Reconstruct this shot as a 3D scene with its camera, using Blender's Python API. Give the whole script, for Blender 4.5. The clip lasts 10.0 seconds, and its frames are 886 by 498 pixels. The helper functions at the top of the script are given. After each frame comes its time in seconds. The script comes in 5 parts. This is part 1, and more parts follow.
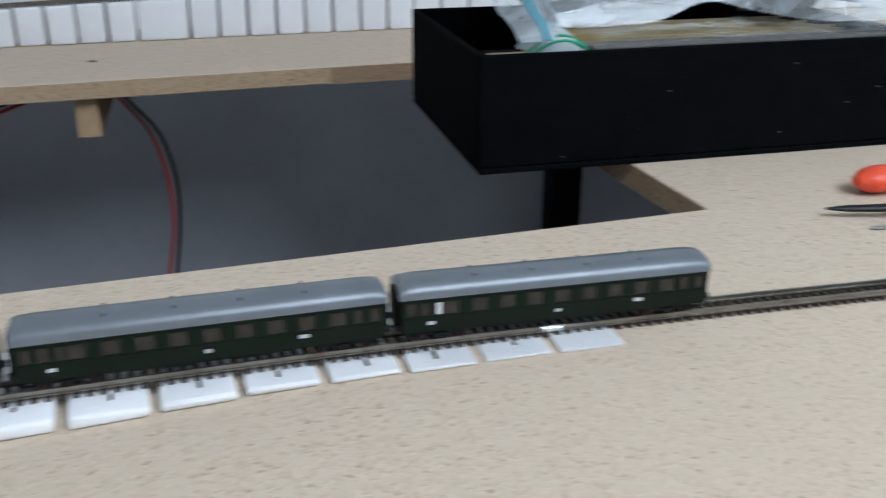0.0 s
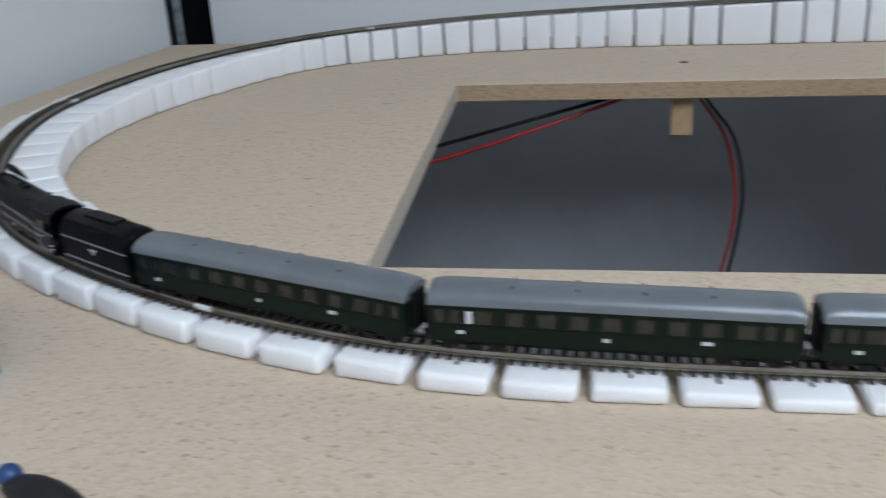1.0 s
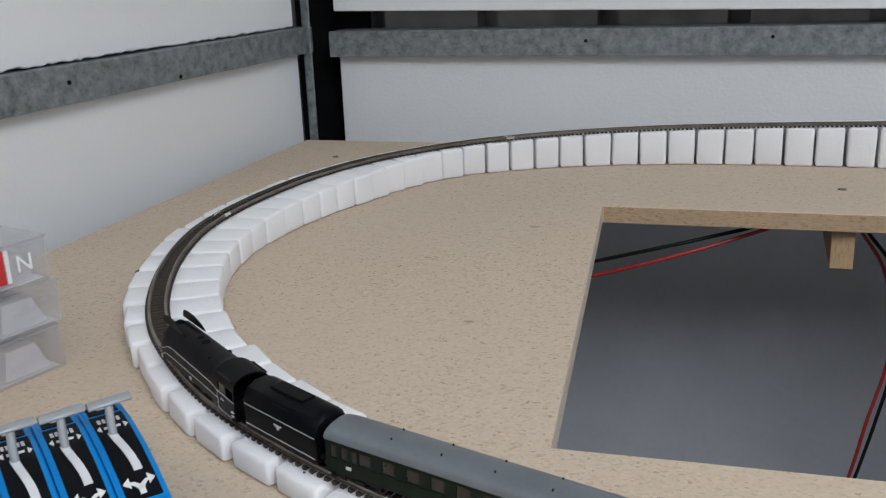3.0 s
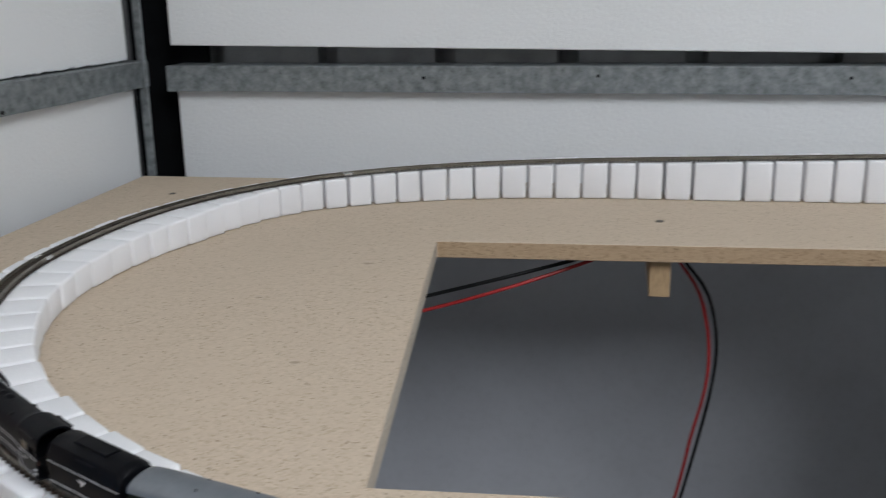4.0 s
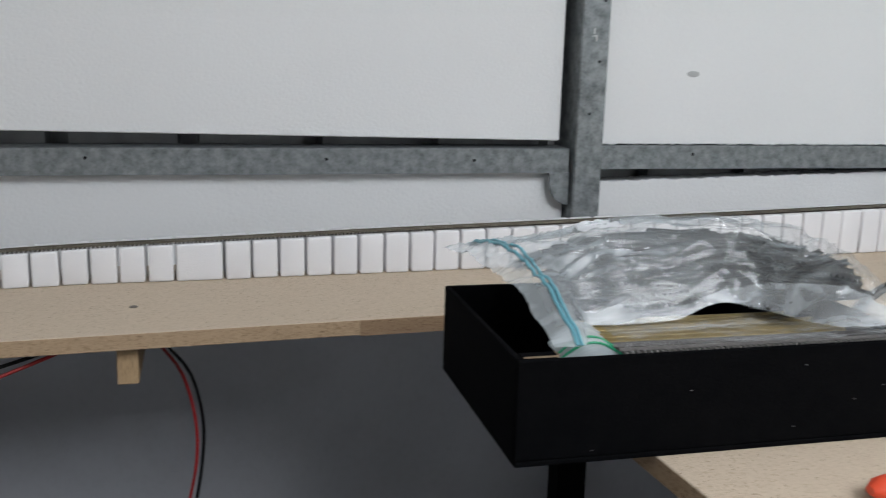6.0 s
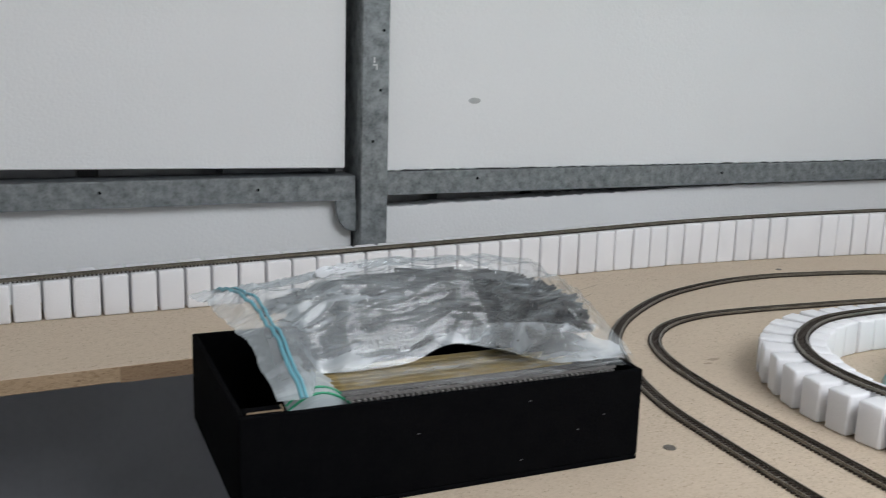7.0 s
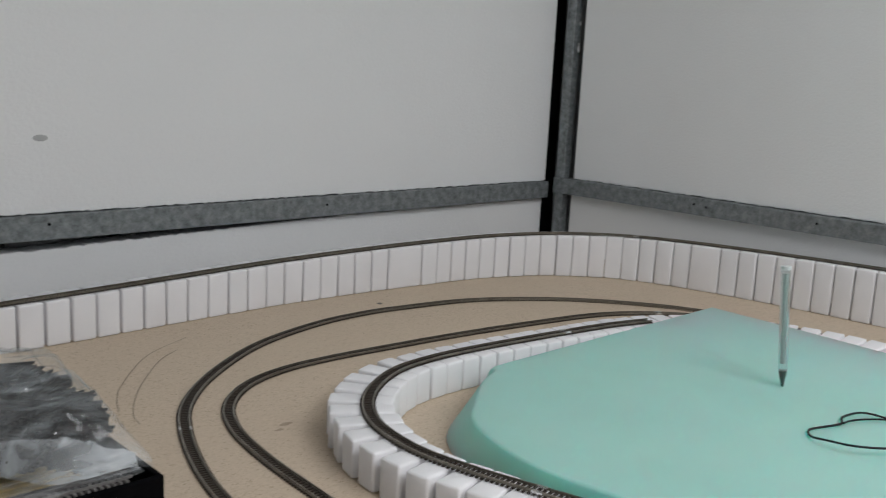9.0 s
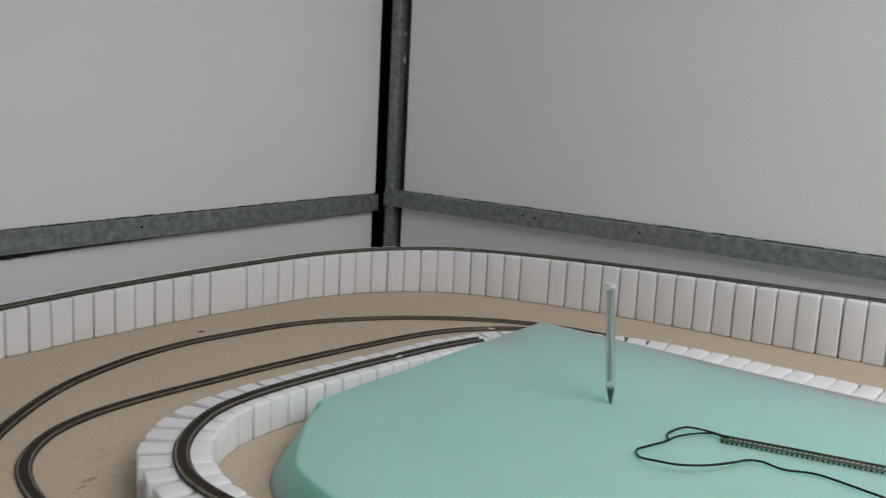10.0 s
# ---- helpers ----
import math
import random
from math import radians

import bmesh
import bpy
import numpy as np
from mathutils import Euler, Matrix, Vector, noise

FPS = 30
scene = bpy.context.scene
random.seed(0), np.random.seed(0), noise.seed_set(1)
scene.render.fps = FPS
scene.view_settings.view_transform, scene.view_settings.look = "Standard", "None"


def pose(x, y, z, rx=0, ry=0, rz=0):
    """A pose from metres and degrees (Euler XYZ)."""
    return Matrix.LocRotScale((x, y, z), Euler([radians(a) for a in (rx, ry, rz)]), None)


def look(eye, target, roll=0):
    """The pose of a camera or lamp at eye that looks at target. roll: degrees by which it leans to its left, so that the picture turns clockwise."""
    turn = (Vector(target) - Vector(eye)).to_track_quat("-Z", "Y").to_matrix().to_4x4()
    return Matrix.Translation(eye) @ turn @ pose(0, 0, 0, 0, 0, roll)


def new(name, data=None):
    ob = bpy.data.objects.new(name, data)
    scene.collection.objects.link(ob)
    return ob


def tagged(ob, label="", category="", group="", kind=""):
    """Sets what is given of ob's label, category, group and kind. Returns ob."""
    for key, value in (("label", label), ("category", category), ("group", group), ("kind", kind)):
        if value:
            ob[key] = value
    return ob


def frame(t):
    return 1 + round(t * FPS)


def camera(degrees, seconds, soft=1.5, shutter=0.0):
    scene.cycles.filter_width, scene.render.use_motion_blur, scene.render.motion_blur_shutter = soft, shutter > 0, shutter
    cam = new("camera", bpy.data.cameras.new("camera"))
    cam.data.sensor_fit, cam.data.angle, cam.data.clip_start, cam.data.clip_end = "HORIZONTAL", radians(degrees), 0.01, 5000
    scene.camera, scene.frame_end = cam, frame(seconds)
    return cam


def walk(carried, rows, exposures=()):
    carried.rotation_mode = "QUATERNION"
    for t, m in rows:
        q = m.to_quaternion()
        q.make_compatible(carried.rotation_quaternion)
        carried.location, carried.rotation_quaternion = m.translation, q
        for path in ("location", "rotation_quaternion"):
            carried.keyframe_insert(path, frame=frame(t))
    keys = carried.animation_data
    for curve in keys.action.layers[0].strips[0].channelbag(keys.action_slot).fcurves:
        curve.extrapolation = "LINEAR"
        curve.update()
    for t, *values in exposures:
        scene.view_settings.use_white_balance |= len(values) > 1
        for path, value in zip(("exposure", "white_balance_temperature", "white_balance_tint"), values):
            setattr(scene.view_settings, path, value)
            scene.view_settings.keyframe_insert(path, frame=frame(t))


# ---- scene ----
cam = camera(50.8, 10.0, soft=1.1, shutter=0.3)
PATH = [
    (0, (-0.003, 0.044, 0.975), (0.445, 1.836, 0.208), 0.0),
    (0.5, (-0.056, 0.04, 0.97), (-0.09, 1.898, 0.229), -1.6),
    (1, (-0.13, 0.041, 0.968), (-0.578, 1.854, 0.252), -3.1),
    (1.5, (-0.17, 0.047, 0.984), (-0.817, 1.811, 0.298), -2.9),
    (2, (-0.186, 0.046, 0.999), (-0.863, 1.815, 0.357), -2.3),
    (3.5, (-0.179, 0.071, 1.017), (-0.72, 1.913, 0.456), -1.8),
    (4, (-0.159, 0.063, 1.023), (-0.51, 1.959, 0.489), -0.8),
    (4.5, (-0.122, 0.064, 1.038), (-0.196, 1.997, 0.529), 0.7),
    (5, (-0.097, 0.058, 1.049), (0.022, 1.998, 0.578), 1.4),
    (5.5, (-0.072, 0.05, 1.052), (0.233, 1.979, 0.617), 1.6),
    (7, (0.038, 0.01, 1.095), (0.837, 1.8, 0.695), 1.7),
    (7.5, (0.074, 0.009, 1.113), (0.998, 1.739, 0.72), 2.0),
    (8, (0.114, 0.006, 1.123), (1.202, 1.639, 0.734), 2.3),
    (8.5, (0.141, 0.008, 1.129), (1.373, 1.538, 0.755), 2.4),
    (9, (0.169, 0.014, 1.146), (1.541, 1.421, 0.774), 2.9),
    (9.5, (0.193, 0.028, 1.155), (1.683, 1.314, 0.797), 3.2),
    (10, (0.214, 0.033, 1.162), (1.812, 1.184, 0.814), 2.9),
]
walk(cam, [(t, look(eye, target, roll)) for t, eye, target, roll in PATH],
     exposures=[(0, 0.50, 5700, 8), (1, 0.48, 5850, 9), (2, 0.50, 6250, 12), (4, 0.53, 6350, 12), (5.5, 0.50, 6400, 12), (7.5, 0.24, 6450, 12), (10, -0.22, 6700, 13)])

# ---- world and light ----
world = bpy.data.worlds.new("world")
scene.world = world
world.use_nodes = True
world.node_tree.nodes["Background"].inputs[0].default_value = (0.75, 0.85, 1.0, 1)
world.node_tree.nodes["Background"].inputs[1].default_value = 0.15


def area(name, m, w, h, watts, colour):
    d = bpy.data.lights.new(name, "AREA")
    d.shape, d.size, d.size_y, d.energy, d.color = "RECTANGLE", w, h, watts, colour
    ob = new(name, d)
    ob.matrix_world = m
    return ob


# overhead source out of view, sized wide to soften the shadows
LAMP = (0.80, -0.95, 2.22)
area("overhead_soft_source", pose(LAMP[0], LAMP[1], LAMP[2] - 0.012, 0, 0, 0), 1.1, 1.5, 27, (0.93, 0.97, 1.0))


# ---- helpers of the build ----
def bx(bm, x0, x1, y0, y1, z0, z1):
    m = Matrix.Translation(((x0 + x1) / 2, (y0 + y1) / 2, (z0 + z1) / 2)) @ Matrix.Diagonal((abs(x1 - x0), abs(y1 - y0), abs(z1 - z0), 1))
    return bmesh.ops.create_cube(bm, size=1, matrix=m)["verts"]


def cyl(bm, p, axis, r, h, seg=16, r2=None):
    q = Vector((0, 0, 1)).rotation_difference(Vector(axis)).to_matrix().to_4x4()
    return bmesh.ops.create_cone(bm, cap_ends=True, segments=seg, radius1=r, radius2=r if r2 is None else r2, depth=h, matrix=Matrix.Translation(p) @ q)["verts"]


def bev(bm, w, seg=1, angle=0.6):
    bm.normal_update()
    e = [x for x in bm.edges if len(x.link_faces) == 2 and x.calc_face_angle(0) > angle]
    bmesh.ops.bevel(bm, geom=e, offset=w, segments=seg, profile=0.5, affect="EDGES", clamp_overlap=True)


def loft(bm, rings, cap=True, close=True):
    """Joins rings of points of equal count."""
    vs = [[bm.verts.new(p) for p in r] for r in rings]
    n = len(rings[0])
    for a, b in zip(vs, vs[1:]):
        for k in range(n if close else n - 1):
            bm.faces.new((a[k], a[(k + 1) % n], b[(k + 1) % n], b[k]))
    if cap and close:
        bm.faces.new(vs[0][::-1])
        bm.faces.new(vs[-1])
    bmesh.ops.recalc_face_normals(bm, faces=bm.faces)
    return vs


def tube(bm, pts, r, seg=6):
    """A round cable along the points."""
    pts = [Vector(p) for p in pts]
    rings = []
    for k, p in enumerate(pts):
        t = (pts[min(k + 1, len(pts) - 1)] - pts[max(k - 1, 0)]).normalized()
        a = t.cross(Vector((0.31, 0.17, 0.93))).normalized()
        b = t.cross(a)
        rings.append([p + r * (math.cos(u) * a + math.sin(u) * b) for u in [2 * math.pi * i / seg for i in range(seg)]])
    loft(bm, rings)


def smooth(pts, step):
    """A centripetal spline through the points, sampled about every step."""
    P = [Vector(p) for p in pts]
    P = [2 * P[0] - P[1], *P, 2 * P[-1] - P[-2]]
    out = []
    for k in range(1, len(P) - 2):
        a, b, c, d = P[k - 1:k + 3]
        n = max(2, int((c - b).length / step))
        for i in range(n):
            t = i / n
            out.append(0.5 * ((2 * b) + (c - a) * t + (2 * a - 5 * b + 4 * c - d) * t * t + (3 * b - a - 3 * c + d) * t ** 3))
    out.append(P[-2])
    return out


def mesh(name, bm, material, smooth_it=False):
    me = bpy.data.meshes.new(name)
    bm.to_mesh(me)
    bm.free()
    me.materials.append(material)
    if smooth_it:
        me.polygons.foreach_set("use_smooth", [True] * len(me.polygons))
        me.set_sharp_from_angle(angle=0.7)
    return me


def part(name, bm, material, parent, label="", shade=False):
    ob = new(name, mesh(name, bm, material, shade))
    ob.parent = parent
    return tagged(ob, label)


def thing(name, label, category, group="", kind="", m=None):
    ob = new(name)
    ob.empty_display_size = 0.01
    if m is not None:
        ob.matrix_world = m
    return tagged(ob, label, category, group, kind)


def solo(name, bm, material, label, category, group="", kind="", shade=False):
    return tagged(new(name, mesh(name, bm, material, shade)), label, category, group, kind)


# ---- materials ----
def material(name, base, rough=0.5, metal=0.0, dark=None, scale=40, amount=0.5, fine=400, fine_amount=0.15, bump=0.0, bump_scale=None, per_piece=0.0, spec=0.5, detail=6):
    """Base colour mixed with a second colour by coarse and fine noise, with fine relief."""
    m = bpy.data.materials.new(name)
    m.use_nodes = True
    nt = m.node_tree
    N, Lk = nt.nodes, nt.links
    b = N["Principled BSDF"]
    b.inputs["Roughness"].default_value = rough
    b.inputs["Metallic"].default_value = metal
    b.inputs["Specular IOR Level"].default_value = spec
    tc = N.new("ShaderNodeTexCoord")
    n1 = N.new("ShaderNodeTexNoise")
    n1.inputs["Scale"].default_value, n1.inputs["Detail"].default_value = scale, detail
    n2 = N.new("ShaderNodeTexNoise")
    n2.inputs["Scale"].default_value, n2.inputs["Detail"].default_value = fine, 3
    Lk.new(tc.outputs["Object"], n1.inputs["Vector"])
    Lk.new(tc.outputs["Object"], n2.inputs["Vector"])
    dark = dark or tuple(c * 0.7 for c in base)
    mix = N.new("ShaderNodeMix")
    mix.data_type = "RGBA"
    mix.inputs["A"].default_value, mix.inputs["B"].default_value = (*base, 1), (*dark, 1)
    r1 = N.new("ShaderNodeMapRange")
    r1.inputs["From Min"].default_value, r1.inputs["From Max"].default_value, r1.inputs["To Max"].default_value = 0.35, 0.75, amount
    Lk.new(n1.outputs["Fac"], r1.inputs["Value"])
    r2 = N.new("ShaderNodeMapRange")
    r2.inputs["From Min"].default_value, r2.inputs["From Max"].default_value, r2.inputs["To Max"].default_value = 0.45, 0.75, fine_amount
    Lk.new(n2.outputs["Fac"], r2.inputs["Value"])
    ad = N.new("ShaderNodeMath")
    ad.operation = "ADD"
    ad.use_clamp = True
    Lk.new(r1.outputs[0], ad.inputs[0])
    Lk.new(r2.outputs[0], ad.inputs[1])
    last = ad
    if per_piece:
        oi = N.new("ShaderNodeObjectInfo")
        mu = N.new("ShaderNodeMath")
        mu.operation = "MULTIPLY_ADD"
        mu.use_clamp = True
        mu.inputs[1].default_value = per_piece
        Lk.new(oi.outputs["Random"], mu.inputs[0])
        Lk.new(ad.outputs[0], mu.inputs[2])
        last = mu
    Lk.new(last.outputs[0], mix.inputs["Factor"])
    Lk.new(mix.outputs["Result"], b.inputs["Base Color"])
    rr = N.new("ShaderNodeMapRange")
    rr.inputs["To Min"].default_value, rr.inputs["To Max"].default_value = max(0.02, rough - 0.08), min(1, rough + 0.08)
    Lk.new(n1.outputs["Fac"], rr.inputs["Value"])
    Lk.new(rr.outputs[0], b.inputs["Roughness"])
    if bump:
        n3 = N.new("ShaderNodeTexNoise")
        n3.inputs["Scale"].default_value, n3.inputs["Detail"].default_value = bump_scale or fine, 4
        Lk.new(tc.outputs["Object"], n3.inputs["Vector"])
        bp = N.new("ShaderNodeBump")
        bp.inputs["Strength"].default_value, bp.inputs["Distance"].default_value = bump, 0.001
        Lk.new(n3.outputs["Fac"], bp.inputs["Height"])
        Lk.new(bp.outputs[0], b.inputs["Normal"])
    return m


def chipboard(name, light, brown, speck, stretch=(1, 1, 1)):
    """Pressed wood flakes: cells of differing tan, a few dark specks, worn patches."""
    m = bpy.data.materials.new(name)
    m.use_nodes = True
    nt = m.node_tree
    N, Lk = nt.nodes, nt.links
    b = N["Principled BSDF"]
    b.inputs["Roughness"].default_value = 0.75
    b.inputs["Specular IOR Level"].default_value = 0.25
    tc = N.new("ShaderNodeTexCoord")
    mp = N.new("ShaderNodeMapping")
    mp.inputs["Scale"].default_value = stretch
    Lk.new(tc.outputs["Object"], mp.inputs["Vector"])
    wob = N.new("ShaderNodeTexNoise")
    wob.inputs["Scale"].default_value = 300
    Lk.new(mp.outputs[0], wob.inputs["Vector"])
    mixv = N.new("ShaderNodeMix")
    mixv.data_type = "VECTOR"
    mixv.inputs["Factor"].default_value = 0.0035
    Lk.new(mp.outputs[0], mixv.inputs["A"])
    Lk.new(wob.outputs["Color"], mixv.inputs["B"])
    vo = N.new("ShaderNodeTexVoronoi")
    vo.inputs["Scale"].default_value = 560
    Lk.new(mixv.outputs["Result"], vo.inputs["Vector"])
    hsv = N.new("ShaderNodeSeparateColor")
    Lk.new(vo.outputs["Color"], hsv.inputs[0])
    ra = N.new("ShaderNodeValToRGB")
    el = ra.color_ramp.elements
    el[0].position, el[0].color = 0.0, (*speck, 1)
    el[1].position, el[1].color = 1.0, (*(min(0.9, 1.07 * c) for c in light), 1)
    for p, c in ((0.03, brown), (0.16, tuple(0.5 * u + 0.5 * v for u, v in zip(brown, light))), (0.45, tuple(0.15 * u + 0.85 * v for u, v in zip(brown, light))), (0.82, light)):
        e = el.new(p)
        e.color = (*c, 1)
    Lk.new(hsv.outputs[0], ra.inputs[0])
    big = N.new("ShaderNodeTexNoise")
    big.inputs["Scale"].default_value, big.inputs["Detail"].default_value = 5, 5
    Lk.new(tc.outputs["Object"], big.inputs["Vector"])
    mr = N.new("ShaderNodeMapRange")
    mr.inputs["From Min"].default_value, mr.inputs["From Max"].default_value = 0.3, 0.7
    mr.inputs["To Min"].default_value, mr.inputs["To Max"].default_value = 0.2, 0.6
    Lk.new(big.outputs["Fac"], mr.inputs["Value"])
    soft = N.new("ShaderNodeMix")
    soft.data_type = "RGBA"
    soft.inputs["B"].default_value = (*(0.25 * u + 0.75 * v for u, v in zip(brown, light)), 1)
    Lk.new(mr.outputs[0], soft.inputs["Factor"])
    Lk.new(ra.outputs[0], soft.inputs["A"])
    Lk.new(soft.outputs["Result"], b.inputs["Base Color"])
    bp = N.new("ShaderNodeBump")
    bp.inputs["Strength"].default_value, bp.inputs["Distance"].default_value = 0.25, 0.0006
    Lk.new(vo.outputs["Distance"], bp.inputs["Height"])
    Lk.new(bp.outputs[0], b.inputs["Normal"])
    return m


M_BOARD = chipboard("chipboard_face", (0.625, 0.515, 0.400), (0.46, 0.36, 0.25), (0.27, 0.195, 0.13), (1.0, 1.1, 1))
M_EDGE = chipboard("chipboard_edge", (0.50, 0.36, 0.23), (0.27, 0.17, 0.09), (0.10, 0.06, 0.03), (0.5, 0.5, 1.6))
M_RAW = chipboard("chipboard_sawn_edge", (0.60, 0.53, 0.44), (0.42, 0.34, 0.26), (0.2, 0.15, 0.1), (0.6, 0.6, 1.4))
M_FOAM = material("white_foam", (0.85, 0.845, 0.86), 0.7, dark=(0.70, 0.71, 0.73), scale=18, amount=0.25, fine=700, fine_amount=0.10, bump=0.35, bump_scale=600, per_piece=0.10, spec=0.3)
for key, value in (("Subsurface Weight", 0.8), ("Subsurface Radius", (1.0, 1.0, 1.0)), ("Subsurface Scale", 0.006)):
    M_FOAM.node_tree.nodes["Principled BSDF"].inputs[key].default_value = value
M_PANEL = material("wall_foam", (0.83, 0.84, 0.845), 0.62, dark=(0.70, 0.71, 0.71), scale=3, amount=0.28, fine=380, fine_amount=0.12, bump=0.55, bump_scale=230, spec=0.4)
M_STEEL = material("galvanised_steel", (0.31, 0.335, 0.345), 0.50, 0.5, dark=(0.10, 0.11, 0.115), scale=80, amount=0.80, fine=260, fine_amount=0.35, bump=0.25, bump_scale=120, detail=9)
M_CLAD = material("steel_cladding", (0.40, 0.41, 0.42), 0.6, 0.2, dark=(0.24, 0.24, 0.25), scale=25, amount=0.7)
M_VOID = material("void_black", (0.008, 0.009, 0.010), 0.85, dark=(0.005, 0.005, 0.006), spec=0.1)
# unseen floor and south wall, kept dark to cut bounce under the board
M_FLOOR = material("unseen_floor_dark", (0.055, 0.055, 0.058), 0.5, dark=(0.035, 0.035, 0.037), scale=4, amount=0.8, fine=90, fine_amount=0.3, bump=0.2)
M_BACKWALL = material("unseen_wall_grey", (0.22, 0.21, 0.20), 0.7, dark=(0.14, 0.135, 0.13), scale=6, amount=0.6)
M_CEIL = material("painted_ceiling", (0.70, 0.71, 0.71), 0.7, dark=(0.55, 0.56, 0.56), scale=3, amount=0.4)
M_GREEN = material("green_foam", (0.36, 0.65, 0.59), 0.62, dark=(0.31, 0.59, 0.53), scale=9, amount=0.45, fine=900, fine_amount=0.10, bump=0.2, bump_scale=900, spec=0.25)
M_GREEN.node_tree.nodes["Principled BSDF"].inputs["Subsurface Weight"].default_value = 0.9
M_GREEN.node_tree.nodes["Principled BSDF"].inputs["Subsurface Radius"].default_value = (0.25, 1.0, 0.8)
M_GREEN.node_tree.nodes["Principled BSDF"].inputs["Subsurface Scale"].default_value = 0.05
M_BLACKBOX = material("black_card", (0.0022, 0.0024, 0.003), 0.85, dark=(0.0055, 0.0055, 0.006), scale=60, amount=0.5, fine=300, fine_amount=0.4, bump=0.3, bump_scale=500, spec=0.03)
M_TIE = material("brown_plastic_sleeper", (0.050, 0.036, 0.026), 0.6, dark=(0.026, 0.019, 0.014), scale=200, amount=0.6, per_piece=0.3)
M_RAIL = material("nickel_rail", (0.33, 0.305, 0.26), 0.34, 0.85, dark=(0.13, 0.11, 0.085), scale=60, amount=0.6, fine=500, fine_amount=0.3)
M_JOIN = material("bright_rail_joiner", (0.80, 0.80, 0.78), 0.25, 0.9)
M_WOOD = chipboard("raw_batten", (0.50, 0.35, 0.20), (0.30, 0.19, 0.10), (0.14, 0.08, 0.04), (3, 3, 0.4))
M_BLACK = material("black_plastic", (0.009, 0.009, 0.010), 0.45, dark=(0.006, 0.006, 0.007), spec=0.25)
M_RED_WIRE = material("red_wire_sheath", (0.42, 0.028, 0.028), 0.4, dark=(0.30, 0.018, 0.018))
M_LEG = material("black_painted_steel", (0.003, 0.003, 0.0035), 0.6, dark=(0.006, 0.006, 0.006), spec=0.08)

# ---- room ----
Z = 0.80          # top of the layout board
BACK, LEFT, RIGHT, FRONT, TOP = 1.245, -0.772, 1.668, -2.6, 2.35


def slab(name, label, category, m, *boxes, kind="structure"):
    bm = bmesh.new()
    for b in boxes:
        bx(bm, *b)
    return solo(name, bm, m, label, category, kind=kind)


# floor, ceiling and south wall are unseen, added to set the bounced light
slab("floor", "unseen floor under the layout, kept dark to cut bounce", "floor", M_FLOOR, (LEFT - 0.3, RIGHT + 0.3, FRONT - 0.1, 1.45, -0.1, 0))
slab("ceiling", "unseen white ceiling added to bounce light", "ceiling", M_CEIL, (LEFT - 0.3, RIGHT + 0.3, FRONT - 0.1, 1.45, TOP, TOP + 0.05))
slab("wall_south", "unseen wall added behind the camera, grey to cut bounce", "wall", M_BACKWALL, (LEFT - 0.3, RIGHT + 0.3, FRONT - 0.1, FRONT, 0, TOP))


def corrugated(name, label, along_x, fixed, a, b, out):
    """Ribbed steel sheet behind the foam panels."""
    bm = bmesh.new()
    prof = []
    u, k = a, 0
    while u < b:
        for du, d in ((0, 0), (0.085, 0), (0.088, 0.030), (0.110, 0.030), (0.113, 0)):
            prof.append((u + du, d))
        u += 0.163
    rows = []
    for z in (0, TOP):
        rows.append([((p, fixed + out * d, z) if along_x else (fixed + out * d, p, z)) for p, d in prof])
    loft(bm, rows, cap=False, close=False)
    return solo(name, bm, M_CLAD, label, "wall", kind="structure")


corrugated("wall_north", "dark ribbed steel cladding behind the foam panels", True, 1.314, LEFT - 0.2, RIGHT + 0.2, 1)
corrugated("wall_west", "dark ribbed steel cladding behind the foam panels", False, LEFT - 0.085, FRONT, 1.36, 1)
corrugated("wall_east", "dark ribbed steel cladding behind the foam panels", False, RIGHT + 0.085, FRONT, 1.36, -1)


def foam_panel(name, label, x, y, z, ragged=(), seed=1):
    """A foam insulation panel with hand-cut, slightly ragged edges. ragged: sides out of 'bottom', 'top'."""
    bm = bmesh.new()
    rnd = random.Random(seed)
    flat_x = (x[1] - x[0]) > (y[1] - y[0])
    a, b = (x if flat_x else y)
    n = max(8, int((b - a) / 0.006)) if ragged or callable(z[1]) else 8
    top, bot = [], []
    for k in range(n + 1):
        u = a + (b - a) * k / n
        jb = rnd.uniform(-1, 1) * 0.0012 * ("bottom" in ragged)
        jt = rnd.uniform(-1, 1) * 0.0012 * ("top" in ragged)
        zb = z[0](u) if callable(z[0]) else z[0]
        zt = z[1](u) if callable(z[1]) else z[1]
        bot.append((u, zb + jb))
        top.append((u, zt + jt))
    ring = []
    for w in (y if flat_x else x):
        ring.append([((u, w, h) if flat_x else (w, u, h)) for u, h in bot + top[::-1]])
    va = [[bm.verts.new(p) for p in r] for r in ring]
    m = len(va[0])
    for k in range(m):
        bm.faces.new((va[0][k], va[0][(k + 1) % m], va[1][(k + 1) % m], va[1][k]))
    for r in va:
        for k in range(n):
            bm.faces.new((r[k], r[k + 1], r[m - 2 - k], r[m - 1 - k]))
    bmesh.ops.recalc_face_normals(bm, faces=bm.faces)
    bev(bm, 0.0012)
    return solo(name, bm, M_PANEL, label, "wall panel", "foam wall panels")


